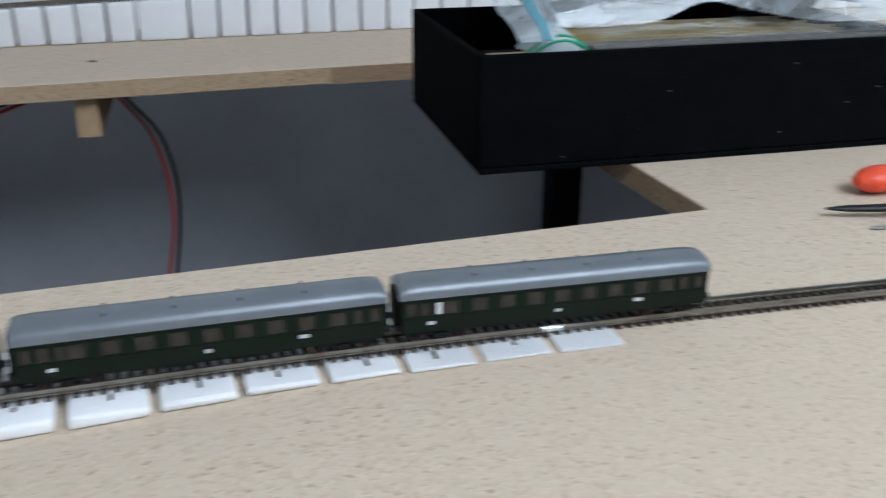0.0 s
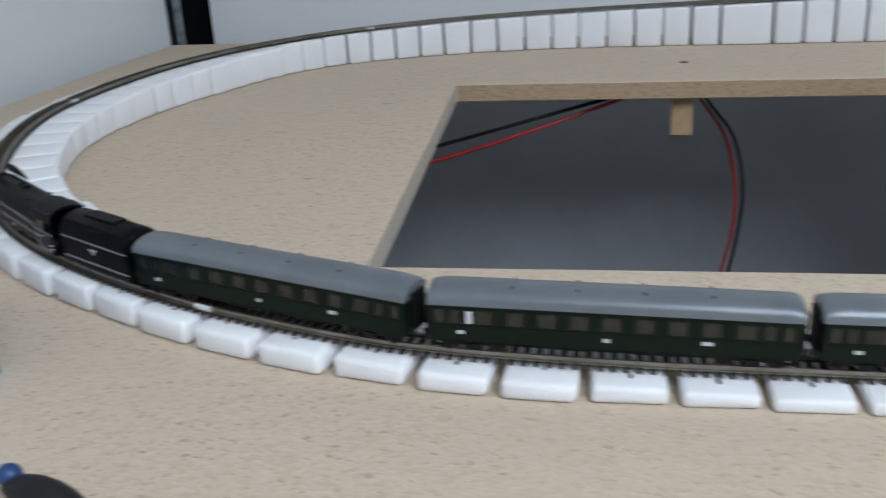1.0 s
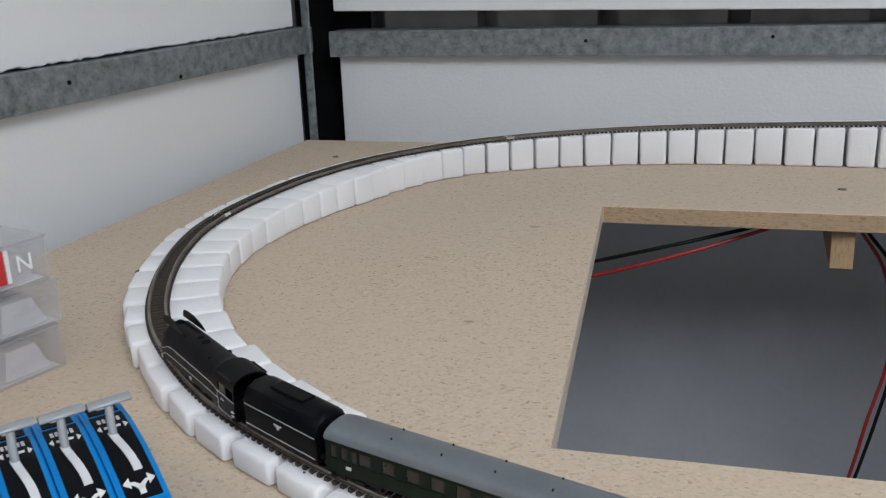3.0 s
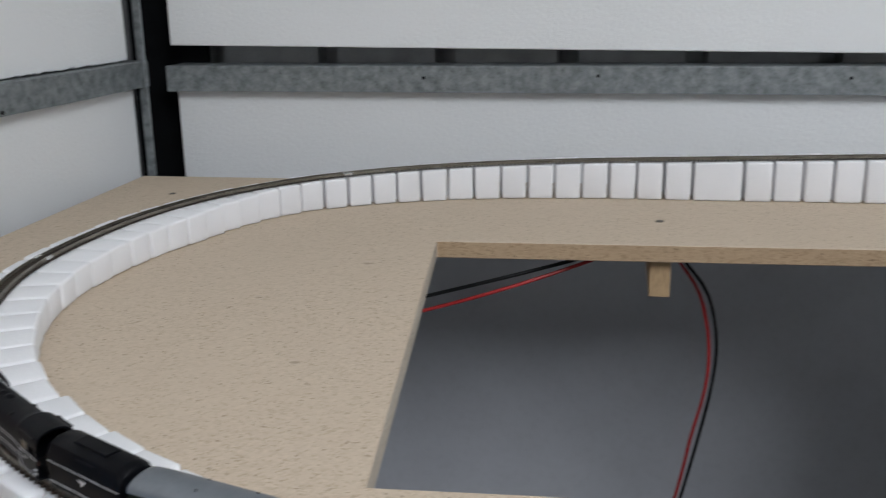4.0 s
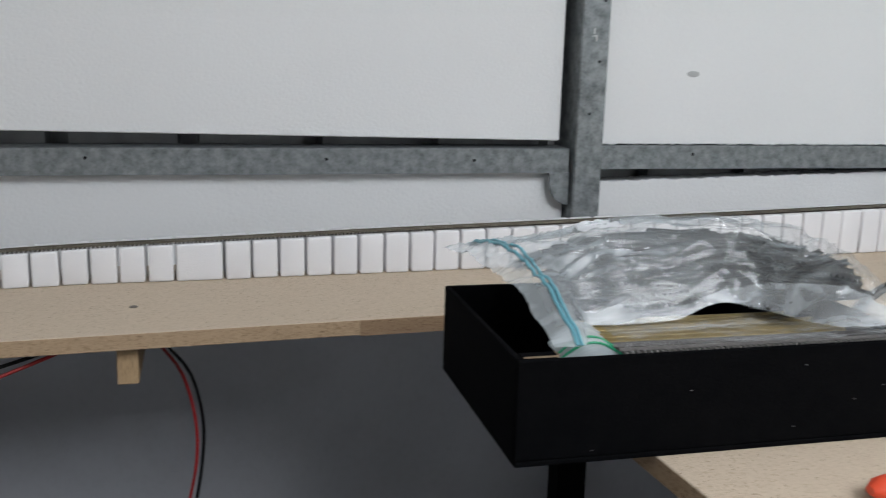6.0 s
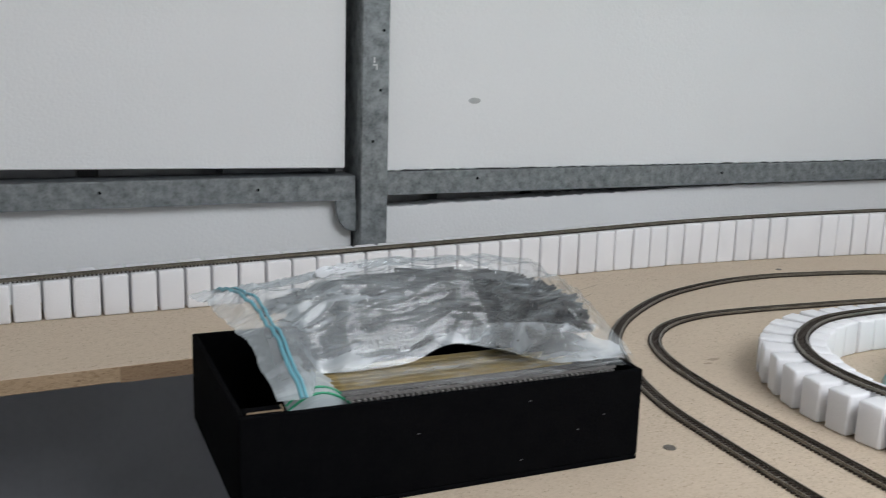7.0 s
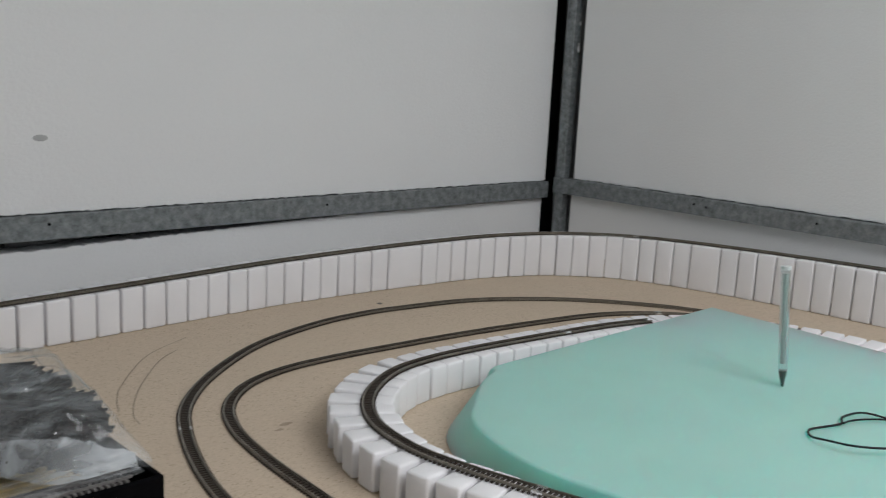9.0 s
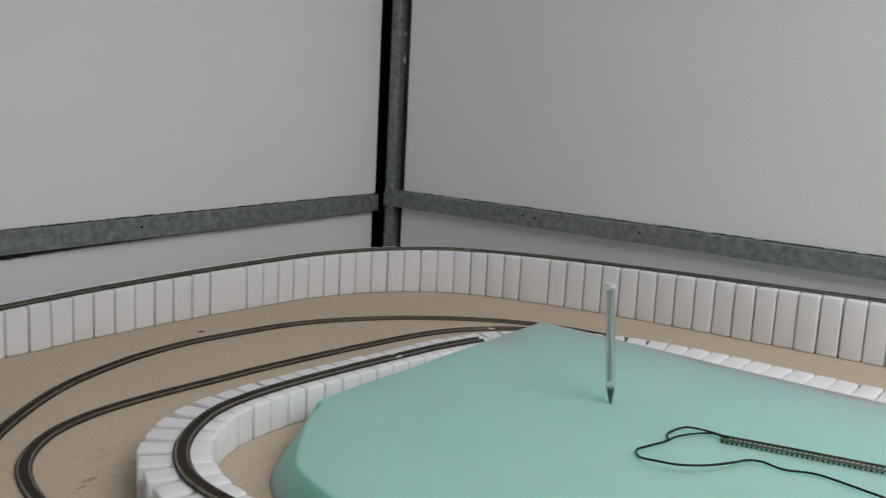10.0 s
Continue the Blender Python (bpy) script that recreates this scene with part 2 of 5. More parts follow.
foam_panel("foam_wall_panel", "white foam insulation panel above the steel rail", (-0.748, 0.440), (1.256, 1.296), (lambda u: 0.951 - 0.010 * (u + 0.3) / 0.73, TOP))
foam_panel("foam_wall_panel", "white foam insulation panel below the steel rail", (-0.746, 0.452), (1.262, 1.302), (0.77, lambda u: 0.905 if u < 0.424 else 0.905 - 0.030 * math.sqrt(max(0.0, (u - 0.424) / 0.028))))
foam_panel("foam_wall_panel", "white foam panel with a small dent", (0.499, 1.664), (1.254, 1.294), (0.936, TOP), ("bottom",), 3)
foam_panel("foam_wall_panel", "white foam panel with a ragged top edge", (0.496, 1.666), (1.262, 1.302), (0.77, lambda u: 0.882 + 0.016 * min(1, max(0, (u - 0.5) / 0.64))), ("top",), 5)
foam_panel("foam_wall_panel", "white foam panel with a chipped lower edge", (LEFT - 0.050, LEFT - 0.012), (FRONT, 1.205), (0.941, TOP), ("bottom",), 7)
foam_panel("foam_wall_panel", "white foam panel under the steel rail", (LEFT - 0.052, LEFT - 0.014), (FRONT, 1.215), (0.77, 0.909), (), 8)
foam_panel("foam_wall_panel", "white foam panel above the steel rail", (RIGHT + 0.014, RIGHT + 0.052), (FRONT, 1.195), (0.946, TOP), ("bottom",), 9)
foam_panel("foam_wall_panel", "white foam panel under the steel rail", (RIGHT + 0.016, RIGHT + 0.054), (FRONT, 1.20), (0.77, 0.916), (), 10)
M_SKIRT = material("grey_sheet", (0.60, 0.615, 0.655), 0.55, dark=(0.42, 0.43, 0.46), scale=5, amount=0.6, fine=120, fine_amount=0.15)
for nm, lab, b in (("wall_skirting", "dull grey lower wall sheet under the layout", (-0.746, 1.666, 1.262, 1.30, 0.0, 0.768)), ("wall_skirting", "dull grey lower wall sheet under the layout", (LEFT - 0.052, LEFT - 0.014, FRONT, 1.215, 0.0, 0.768)), ("wall_skirting", "dull grey lower wall sheet under the layout", (RIGHT + 0.016, RIGHT + 0.054, FRONT, 1.20, 0.0, 0.768))):
    slab(nm, lab, "wall", M_SKIRT, b)


def girt(name, label, m, length, h, d, holes=()):
    """A cold-rolled steel rail: web, two flanges with lips, rounded bends, screw holes as dark dimples. Along x, face at y=0, top at z=0."""
    e = thing(name, label, "steel rail", "galvanised wall rails", m=m)
    prof = [(0, -h), (d, -h), (d, -h + 0.002), (0.003, -h + 0.002), (0.002, -h + 0.004), (0.002, -0.004), (0.003, -0.002), (d, -0.002), (d, 0), (0.0015, 0), (0, -0.0015), (0, -h + 0.0015)]
    bm = bmesh.new()
    n = max(2, int(length / 0.05))
    rings = []
    for k in range(n + 1):
        x = length * k / n
        w = 0.0008 * noise.noise((x * 9, h * 70, d * 50))
        rings.append([(x, y + w, z + w * 0.6) for y, z in prof])
    loft(bm, rings)
    part("web", bm, M_STEEL, e)
    for hx, hz in holes:
        bm = bmesh.new()
        cyl(bm, (hx, -0.0006, hz), (0, 1, 0), 0.0021, 0.0012, 12)
        part("screw", bm, M_VOID, e, "dark self-drilling screw head")
    return e


GX0 = -0.752
girt("steel_rail", "galvanised steel wall rail with mottled zinc", pose(GX0, BACK, 0.931), 0.452 - GX0, 0.034, 0.055, ((0.115 - GX0, -0.014), (-0.18 - GX0, -0.012), (0.315 - GX0, -0.016), (-0.40 - GX0, -0.015)))
girt("steel_rail", "galvanised steel wall rail with mottled zinc", pose(0.497, BACK + 0.001, 0.935), 1.168, 0.033, 0.055, ((0.145, -0.012), (0.60, -0.014)))
girt("steel_rail", "galvanised steel wall rail with dull patches", pose(LEFT, FRONT, 0.939, 0, 0, 90), 1.235 - FRONT, 0.034, 0.055, ((3.35, -0.015), (3.52, -0.030)))
girt("steel_rail", "dull galvanised steel wall rail", pose(RIGHT, 1.235, 0.945, 0, 0, -90), 1.235 - FRONT, 0.031, 0.055, ((0.33, -0.012), (0.355, -0.014), (0.56, -0.013)))

# mid post, corner posts
e = thing("steel_post", "galvanised steel wall post with dark screw holes", "steel post")
bm = bmesh.new()
loft(bm, [[(0.4555, 1.2325, z), (0.457, 1.231, z), (0.4935, 1.231, z), (0.495, 1.2325, z), (0.495, 1.325, z), (0.492, 1.325, z), (0.492, 1.234, z), (0.4585, 1.234, z), (0.4585, 1.325, z), (0.4555, 1.325, z)] for z in (0.0, 0.6, 1.2, 1.8, TOP)])
part("channel", bm, M_STEEL, e)
for z, dx in ((1.05, 0.006), (1.13, 0.010), (0.98, -0.004)):
    bm = bmesh.new()
    cyl(bm, (0.476 + dx, 1.2305, z), (0, 1, 0), 0.002, 0.0014, 12)
    part("screw", bm, M_VOID, e, "dark screw hole")
bm = bmesh.new()
bx(bm, 0.4705, 0.477, 1.2300, 1.2312, 1.083, 1.0845)
bx(bm, 0.472, 0.4735, 1.2300, 1.2312, 1.086, 1.094)
bx(bm, 0.4755, 0.477, 1.2300, 1.2312, 1.077, 1.085)
part("chalk_mark", bm, material("white_chalk", (0.75, 0.75, 0.75), 0.9), e, "scribbled white mark")
bm = bmesh.new()
pr = [(0.4535, 0.898), (0.4535, 0.852)] + [(0.4535 - 0.030 * math.sin(a), 0.898 - 0.046 * math.cos(a) ** 0.7 if math.cos(a) > 0 else 0.898) for a in [0.25 + i * 0.22 for i in range(7)]]
loft(bm, [[(x, y, z) for x, z in pr] for y in (1.244, 1.2475)])
bev(bm, 0.0008)
solo("steel_gusset", bm, M_STEEL, "small curved galvanised gusset plate under the rail", "bracket")
for nm, x0, x1, g0, g1, lab in (("steel_corner_post", -0.781, -0.769, -0.80, -0.747, "narrow galvanised corner post in a dark recess"), ("steel_corner_post", 1.683, 1.712, 1.664, 1.735, "galvanised corner post with white foam specks")):
    e = thing(nm, lab, "steel post")
    bm = bmesh.new()
    if x0 < 0:
        bx(bm, x0, x1, 1.222, 1.226, 0, TOP)
    else:
        bx(bm, 1.674, 1.694, 1.214, 1.236, 0, TOP)
    bev(bm, 0.0012)
    part("angle", bm, M_STEEL, e)
    # black strip added behind the post; its colour gives the open gap's shade
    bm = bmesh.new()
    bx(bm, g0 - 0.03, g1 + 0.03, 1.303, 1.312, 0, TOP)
    part("backing", bm, M_VOID, e, "black strip that stands in for the shaded gap")
    if x0 > 0:
        for k, (z, s) in enumerate(((1.255, 0.004), (1.215, 0.003), (1.205, 0.006))):
            bm = bmesh.new()
            bmesh.ops.create_icosphere(bm, subdivisions=1, radius=s, matrix=Matrix.Translation((1.690, 1.213, z)) @ Matrix.Diagonal((0.6, 0.4, 1.3, 1)))
            part("foam_speck", bm, M_FOAM, e, "white foam crumb")
# flat grey spot that marks the dent
bm = bmesh.new()
bmesh.ops.create_icosphere(bm, subdivisions=2, radius=0.011, matrix=Matrix.Translation((0.637, 1.2545, 1.036)) @ Matrix.Diagonal((1, 0.12, 0.45, 1)))
solo("foam_dent", bm, material("dent_grey", (0.50, 0.51, 0.51), 0.8), "small grey spot at the dent in the foam panel", "patch")

# unseen ceiling panel, made up as a wide source for soft shadows
e = thing("unseen_light_panel", "unseen wide ceiling light panel added to soften shadows", "ceiling light")
GLOW = bpy.data.materials.new("added_panel_glow")
GLOW.use_nodes = True
GLOW.node_tree.nodes["Principled BSDF"].inputs["Emission Color"].default_value = (0.93, 0.97, 1, 1)
GLOW.node_tree.nodes["Principled BSDF"].inputs["Emission Strength"].default_value = 1.6
for x0, x1, y0, y1 in ((-0.59, 0.59, -0.79, -0.755), (-0.59, 0.59, 0.755, 0.79), (-0.59, -0.555, -0.7548, 0.7548), (0.555, 0.59, -0.7548, 0.7548)):
    bm = bmesh.new()
    bx(bm, LAMP[0] + x0, LAMP[0] + x1, LAMP[1] + y0, LAMP[1] + y1, LAMP[2], TOP)
    bev(bm, 0.003)
    part("frame", bm, M_CEIL, e)
bm = bmesh.new()
bx(bm, LAMP[0] - 0.554, LAMP[0] + 0.554, LAMP[1] - 0.754, LAMP[1] + 0.754, LAMP[2] + 0.004, LAMP[2] + 0.012)
part("diffuser", bm, GLOW, e, "glowing white diffuser of the added panel")

# ---- layout board ----
# outline and opening, each turned a little against the walls
OUT = [(-0.693, -0.40), (1.66, -0.33), (1.655, 1.215), (-0.748, 1.150)]
CUT = [(-0.267, 0.440), (0.253, 0.473), (0.226, 0.911), (-0.3165, 0.881)]
TH = 0.016
bm = bmesh.new()


def ring_faces(bm, zt, flip):
    o = [bm.verts.new((x, y, zt)) for x, y in OUT]
    c = [bm.verts.new((x, y, zt)) for x, y in CUT]
    for k in range(4):
        f = (o[k], o[(k + 1) % 4], c[(k + 1) % 4], c[k])
        bm.faces.new(f[::-1] if flip else f)
    return o, c


to, tc_ = ring_faces(bm, Z, False)
bo, bc = ring_faces(bm, Z - TH, True)
for k in range(4):
    bm.faces.new((to[k], bo[k], bo[(k + 1) % 4], to[(k + 1) % 4]))
    bm.faces.new((tc_[k], tc_[(k + 1) % 4], bc[(k + 1) % 4], bc[k]))
bmesh.ops.recalc_face_normals(bm, faces=bm.faces)
for f in bm.faces:
    if abs(f.normal.z) < 0.5:
        c = f.calc_center_median()
        inner = -0.35 < c.x < 0.3 and 0.40 < c.y < 0.95
        f.material_index = 2 if inner and c.x < -0.2 else 1
bev(bm, 0.0007)
board = tagged(new("layout_board", mesh("layout_board", bm, M_BOARD)), "large bare chipboard baseboard with a square opening", "table")
board.data.materials.append(M_EDGE)
board.data.materials.append(M_RAW)
# fresh saw line and darker length of the back edge
bm = bmesh.new()
a, b = Vector((0.105, 0.9045, 0)), Vector((0.226, 0.9105, 0))
loft(bm, [[(p.x, p.y - 0.0008, Z - 0.0165), (p.x, p.y - 0.0008, Z - 0.001), (p.x, p.y + 0.002, Z - 0.001), (p.x, p.y + 0.002, Z - 0.0165)] for p in (a, b)])
part("edge_strip", bm, chipboard("chipboard_dark_edge", (0.34, 0.23, 0.14), (0.20, 0.12, 0.07), (0.1, 0.06, 0.03), (0.5, 0.5, 1.6)), board, "darker second board's sawn edge")

M_KNOT = material("grey_screw_head", (0.17, 0.15, 0.13), 0.6, 0.4)
for x, y, r in ((-0.111, 0.983, 0.0045), (0.486, 0.565, 0.0055), (1.054, 1.052, 0.0045), (-0.62, 0.62, 0.0050), (-0.059, 0.268, 0.0045), (-0.66, 1.05, 0.004)):
    bm = bmesh.new()
    cyl(bm, (0, 0, 0.0002), (0, 0, 1), r, 0.0012, 20, r * 0.85)
    bx(bm, -r * 0.6, r * 0.6, -0.0004, 0.0004, 0.0004, 0.0010)
    ob = solo("countersunk_screw", bm, M_KNOT, "grey countersunk screw head in the chipboard", "screw", "board screws")
    ob.location = (x, y, Z)
# batten under the back edge, leg under the black box
bm = bmesh.new()
bx(bm, -0.122, -0.103, 0.905, 1.14, 0.747, Z - TH)
bev(bm, 0.0006)
solo("wood_batten", bm, M_WOOD, "raw wooden batten screwed under the board", "batten")
bm = bmesh.new()
bx(bm, 0.428, 0.470, 1.160, 1.200, 0.0, Z - TH)
bev(bm, 0.002)
solo("table_leg", bm, M_LEG, "black square steel leg under the board", "table leg", "table legs")
for x, y in ((-0.62, -0.3), (1.55, -0.25), (1.55, 1.12), (-0.66, 1.05)):
    bm = bmesh.new()
    bx(bm, x - 0.02, x + 0.02, y - 0.02, y + 0.02, 0.0, Z - TH)
    bev(bm, 0.002)
    solo("table_leg", bm, M_LEG, "black square steel leg under the board", "table leg", "table legs")


# ---- tracks ----
class Line:
    """A track's centre line with length, place, heading and height."""

    def __init__(self, pts, zfun):
        p = smooth([(x, y, 0) for x, y in pts], 0.004)
        self.p = p
        self.s = [0.0]
        for a, b in zip(p, p[1:]):
            self.s.append(self.s[-1] + (b - a).length)
        self.zfun = zfun
        self.zero = 0.0

    def at(self, s):
        s += self.zero
        s = min(max(s, 1e-6), self.s[-1] - 1e-6)
        k = int(np.searchsorted(self.s, s)) - 1
        k = min(max(k, 0), len(self.p) - 2)
        f = (s - self.s[k]) / (self.s[k + 1] - self.s[k])
        q = self.p[k].lerp(self.p[k + 1], f)
        a = self.p[max(k - 3, 0)]
        b = self.p[min(k + 4, len(self.p) - 1)]
        t = (b - a).normalized()
        return Vector((q.x, q.y, self.zfun(s - self.zero))), t

    def near(self, x, y):
        return min(range(len(self.p)), key=lambda k: (self.p[k].x - x) ** 2 + (self.p[k].y - y) ** 2)


def ramp(s):
    """Height of the block tops along the climbing line."""
    s = max(s, 0.0)
    return Z + 0.0247 * min(s, 1.9) + 0.0195 * max(0.0, s - 1.9)


MAIN = Line([(0.950, 0.250), (0.832, 0.284), (0.637, 0.327), (0.438, 0.350), (0.279, 0.357), (0.139, 0.360), (0.029, 0.356), (-0.061, 0.349), (-0.141, 0.343), (-0.220, 0.343), (-0.288, 0.356), (-0.335, 0.371), (-0.379, 0.390), (-0.423, 0.414), (-0.463, 0.444), (-0.506, 0.485), (-0.541, 0.534), (-0.572, 0.597), (-0.592, 0.664), (-0.595, 0.733), (-0.587, 0.804), (-0.573, 0.854), (-0.552, 0.901), (-0.522, 0.944), (-0.479, 0.989), (-0.425, 1.026), (-0.358, 1.056), (-0.279, 1.077), (-0.178, 1.090), (-0.028, 1.096), (0.222, 1.106), (0.622, 1.120), (0.871, 1.133), (0.991, 1.133), (1.121, 1.127), (1.230, 1.116), (1.330, 1.100), (1.425, 1.065), (1.492, 1.018), (1.543, 0.955), (1.579, 0.861), (1.604, 0.733), (1.620, 0.564), (1.628, 0.384), (1.637, 0.184), (1.642, 0.015), (1.645, -0.150)], ramp)
MAIN.zero = MAIN.s[MAIN.near(0.138, 0.360)]
F1 = Line([(0.524, 0.430), (0.527, 0.50), (0.531, 0.57), (0.537, 0.634), (0.554, 0.70), (0.582, 0.773), (0.617, 0.834), (0.68, 0.898), (0.78, 0.965), (0.885, 1.002), (0.975, 1.015), (1.06, 1.010), (1.19, 0.983), (1.310, 0.912), (1.395, 0.822), (1.447, 0.725), (1.466, 0.60), (1.469, 0.43), (1.474, 0.235), (1.48, 0.0)], lambda s: Z)
F2 = Line([(0.591, 0.420), (0.595, 0.496), (0.599, 0.58), (0.606, 0.67), (0.620, 0.745), (0.648, 0.805), (0.695, 0.848), (0.757, 0.870), (0.83, 0.874), (0.93, 0.868), (1.026, 0.860), (1.16, 0.842), (1.29, 0.815), (1.375, 0.765), (1.430, 0.695), (1.455, 0.62)], lambda s: Z)
ZD = 0.836
DD = Line([(0.745, 0.10), (0.728, 0.25), (0.708, 0.36), (0.690, 0.43), (0.675, 0.49), (0.668, 0.55), (0.681, 0.615), (0.72, 0.67), (0.782, 0.709), (0.845, 0.721), (0.924, 0.719), (1.06, 0.704), (1.155, 0.688), (1.234, 0.661), (1.295, 0.61), (1.335, 0.53), (1.348, 0.43), (1.345, 0.3), (1.342, 0.1)], lambda s: ZD)


def tie_mesh():
    bm = bmesh.new()
    bx(bm, -0.0010, 0.0010, -0.0073, 0.0073, 0.0003, 0.0019)
    for y in (-0.0052, -0.0038, 0.0038, 0.0052):
        bx(bm, -0.0008, 0.0008, y - 0.0004, y + 0.0004, 0.0019, 0.0025)
    return mesh("sleeper", bm, M_TIE)


TIE = tie_mesh()


def place(line, s, lift=0.0):
    p, t = line.at(s)
    dz = line.at(s + 0.01)[0].z - line.at(s - 0.01)[0].z
    return Matrix.Translation((p.x, p.y, p.z + lift)) @ Matrix.Rotation(math.atan2(t.y, t.x), 4, "Z") @ Matrix.Rotation(-math.atan2(dz, 0.02), 4, "Y")


def track(line, a, b, label, single, joiners=()):
    """Two rails on sleepers. single: the stretch whose sleepers are objects of their own."""
    e = thing("model_railway_track", label, "model track", "model railway tracks")
    for side in (-1, 1):
        bm = bmesh.new()
        n = int((b - a) / 0.006)
        rings = []
        for k in range(n + 1):
            p, t = line.at(a + (b - a) * k / n)
            nrm = Vector((-t.y, t.x, 0))
            c = p + nrm * side * 0.0049
            rings.append([c + nrm * u + Vector((0, 0, v)) for u, v in ((-0.0010, 0.0019), (0.0010, 0.0019), (0.0010, 0.0023), (0.0003, 0.0026), (0.0003, 0.0033), (0.0005, 0.0035), (0.0005, 0.0041), (-0.0005, 0.0041), (-0.0005, 0.0035), (-0.0003, 0.0033), (-0.0003, 0.0026), (-0.0010, 0.0023))])
        loft(bm, rings)
        part("rail", bm, M_RAIL, e, "nickel silver rail")
        for s in joiners:
            bm = bmesh.new()
            rings = []
            for ds in (-0.0045, 0.0045):
                p, t = line.at(s + ds)
                nrm = Vector((-t.y, t.x, 0))
                c = p + nrm * side * 0.0049
                rings.append([c + nrm * u + Vector((0, 0, v)) for u, v in ((-0.0013, 0.0020), (0.0013, 0.0020), (0.0013, 0.0036), (0.0006, 0.0043), (-0.0006, 0.0043), (-0.0013, 0.0036))])
            loft(bm, rings)
            part("rail_joiner", bm, M_JOIN, e, "bright metal rail joiner")
    tv = [v.co.copy() for v in TIE.vertices]
    tf = [tuple(f.vertices) for f in TIE.polygons]
    verts, faces, lone = [], [], []
    s = a + 0.002
    while s < b:
        m = place(line, s)
        if single[0] <= s <= single[1] and len(lone) < 300:
            lone.append(m)
        else:
            k = len(verts)
            verts += [m @ v for v in tv]
            faces += [tuple(i + k for i in f) for f in tf]
        s += 0.0045
    me = bpy.data.meshes.new("sleepers")
    me.from_pydata(verts, [], faces)
    me.materials.append(M_TIE)
    ob = new("sleepers", me)
    ob.parent = e
    tagged(ob, "dark brown plastic sleepers", kind="stuff")
    TIES.append((e, lone))
    return e


TIES = []

JL, JR = MAIN.s[MAIN.near(-0.428, 1.0)] - MAIN.zero, MAIN.s[MAIN.near(1.545, 0.94)] - MAIN.zero
track(MAIN, -MAIN.zero + 0.01, MAIN.s[-1] - MAIN.zero - 0.01, "brown sleepered model track climbing on white foam blocks", (-0.02, 1.34), (JL, JR, 0.02, 0.45, 0.92))
track(F1, 0.0, F1.s[-1] - 0.01, "curved model track lying flat on the chipboard", (0.0, 0.9), (F1.s[F1.near(0.582, 0.773)],))
track(F2, 0.0, F2.s[-1] - 0.01, "inner curved model track lying flat on the chipboard", (0.0, 0.8), (F2.s[F2.near(1.37, 0.77)],))
track(DD, 0.02, DD.s[DD.near(1.20, 0.673)], "curved model track on a wall of white foam blocks", (0.05, 0.9), (DD.s[DD.near(0.69, 0.43)], DD.s[DD.near(1.06, 0.70)]))


# ---- foam blocks ----
RB = random.Random(11)


def block(line, s, width, inner, outer, side, label, group, pitch=None):
    """One hot-wire cut foam block under the track; inner and outer: reach to either side of the centre line."""
    p, t = line.at(s)
    n = Vector((-t.y, t.x, 0)) * side
    turn = RB.uniform(-0.02, 0.02)
    t = Vector((t.x * math.cos(turn) - t.y * math.sin(turn), t.x * math.sin(turn) + t.y * math.cos(turn), 0))
    n = Vector((-t.y, t.x, 0)) * side
    i, o = inner + RB.uniform(-0.0012, 0.0012), outer + RB.uniform(-0.0012, 0.0012)
    hw = width / 2 * RB.uniform(0.985, 1.01)
    hi = hw
    if pitch:
        bend = line.at(s + 0.03)[1].cross(line.at(s - 0.03)[1]).z / 0.06
        hi = min(hw, pitch / 2 * (1 - max(0.0, inner * bend)) - 0.0002)
    bm = bmesh.new()
    vs = []
    for zz in (0, 1):
        for ds, dn in ((-hw, -o), (hw, -o), (hi, i), (-hi, i)):
            q = Vector((p.x, p.y, 0)) + t * ds + n * dn
            h = (line.at(s + ds)[0].z - 0.0001 if zz else Z + 0.0002)
            vs.append(bm.verts.new((q.x, q.y, max(h, Z + 0.0012) if zz else h)))
    a, b = vs[:4], vs[4:]
    bm.faces.new(a[::-1])
    bm.faces.new(b)
    for k in range(4):
        bm.faces.new((a[k], a[(k + 1) % 4], b[(k + 1) % 4], b[k]))
    bmesh.ops.recalc_face_normals(bm, faces=bm.faces)
    hgt = p.z - Z
    bev(bm, min(0.0024, hgt * 0.3), 3 if hgt > 0.004 else 1)
    for v in bm.verts:
        w = noise.noise_vector(v.co * 60 + Vector((s * 7, 0, 0))) * 0.0007
        if v.co.z > Z + 0.002:
            v.co += w
    return solo("foam_block", bm, M_FOAM, label, "foam block", group, shade=True)


def lerp(s, *knots):
    for (a, u), (b, v) in zip(knots, knots[1:]):
        if s <= b:
            return u + (v - u) * min(1, max(0, (s - a) / (b - a)))
    return knots[-1][1]


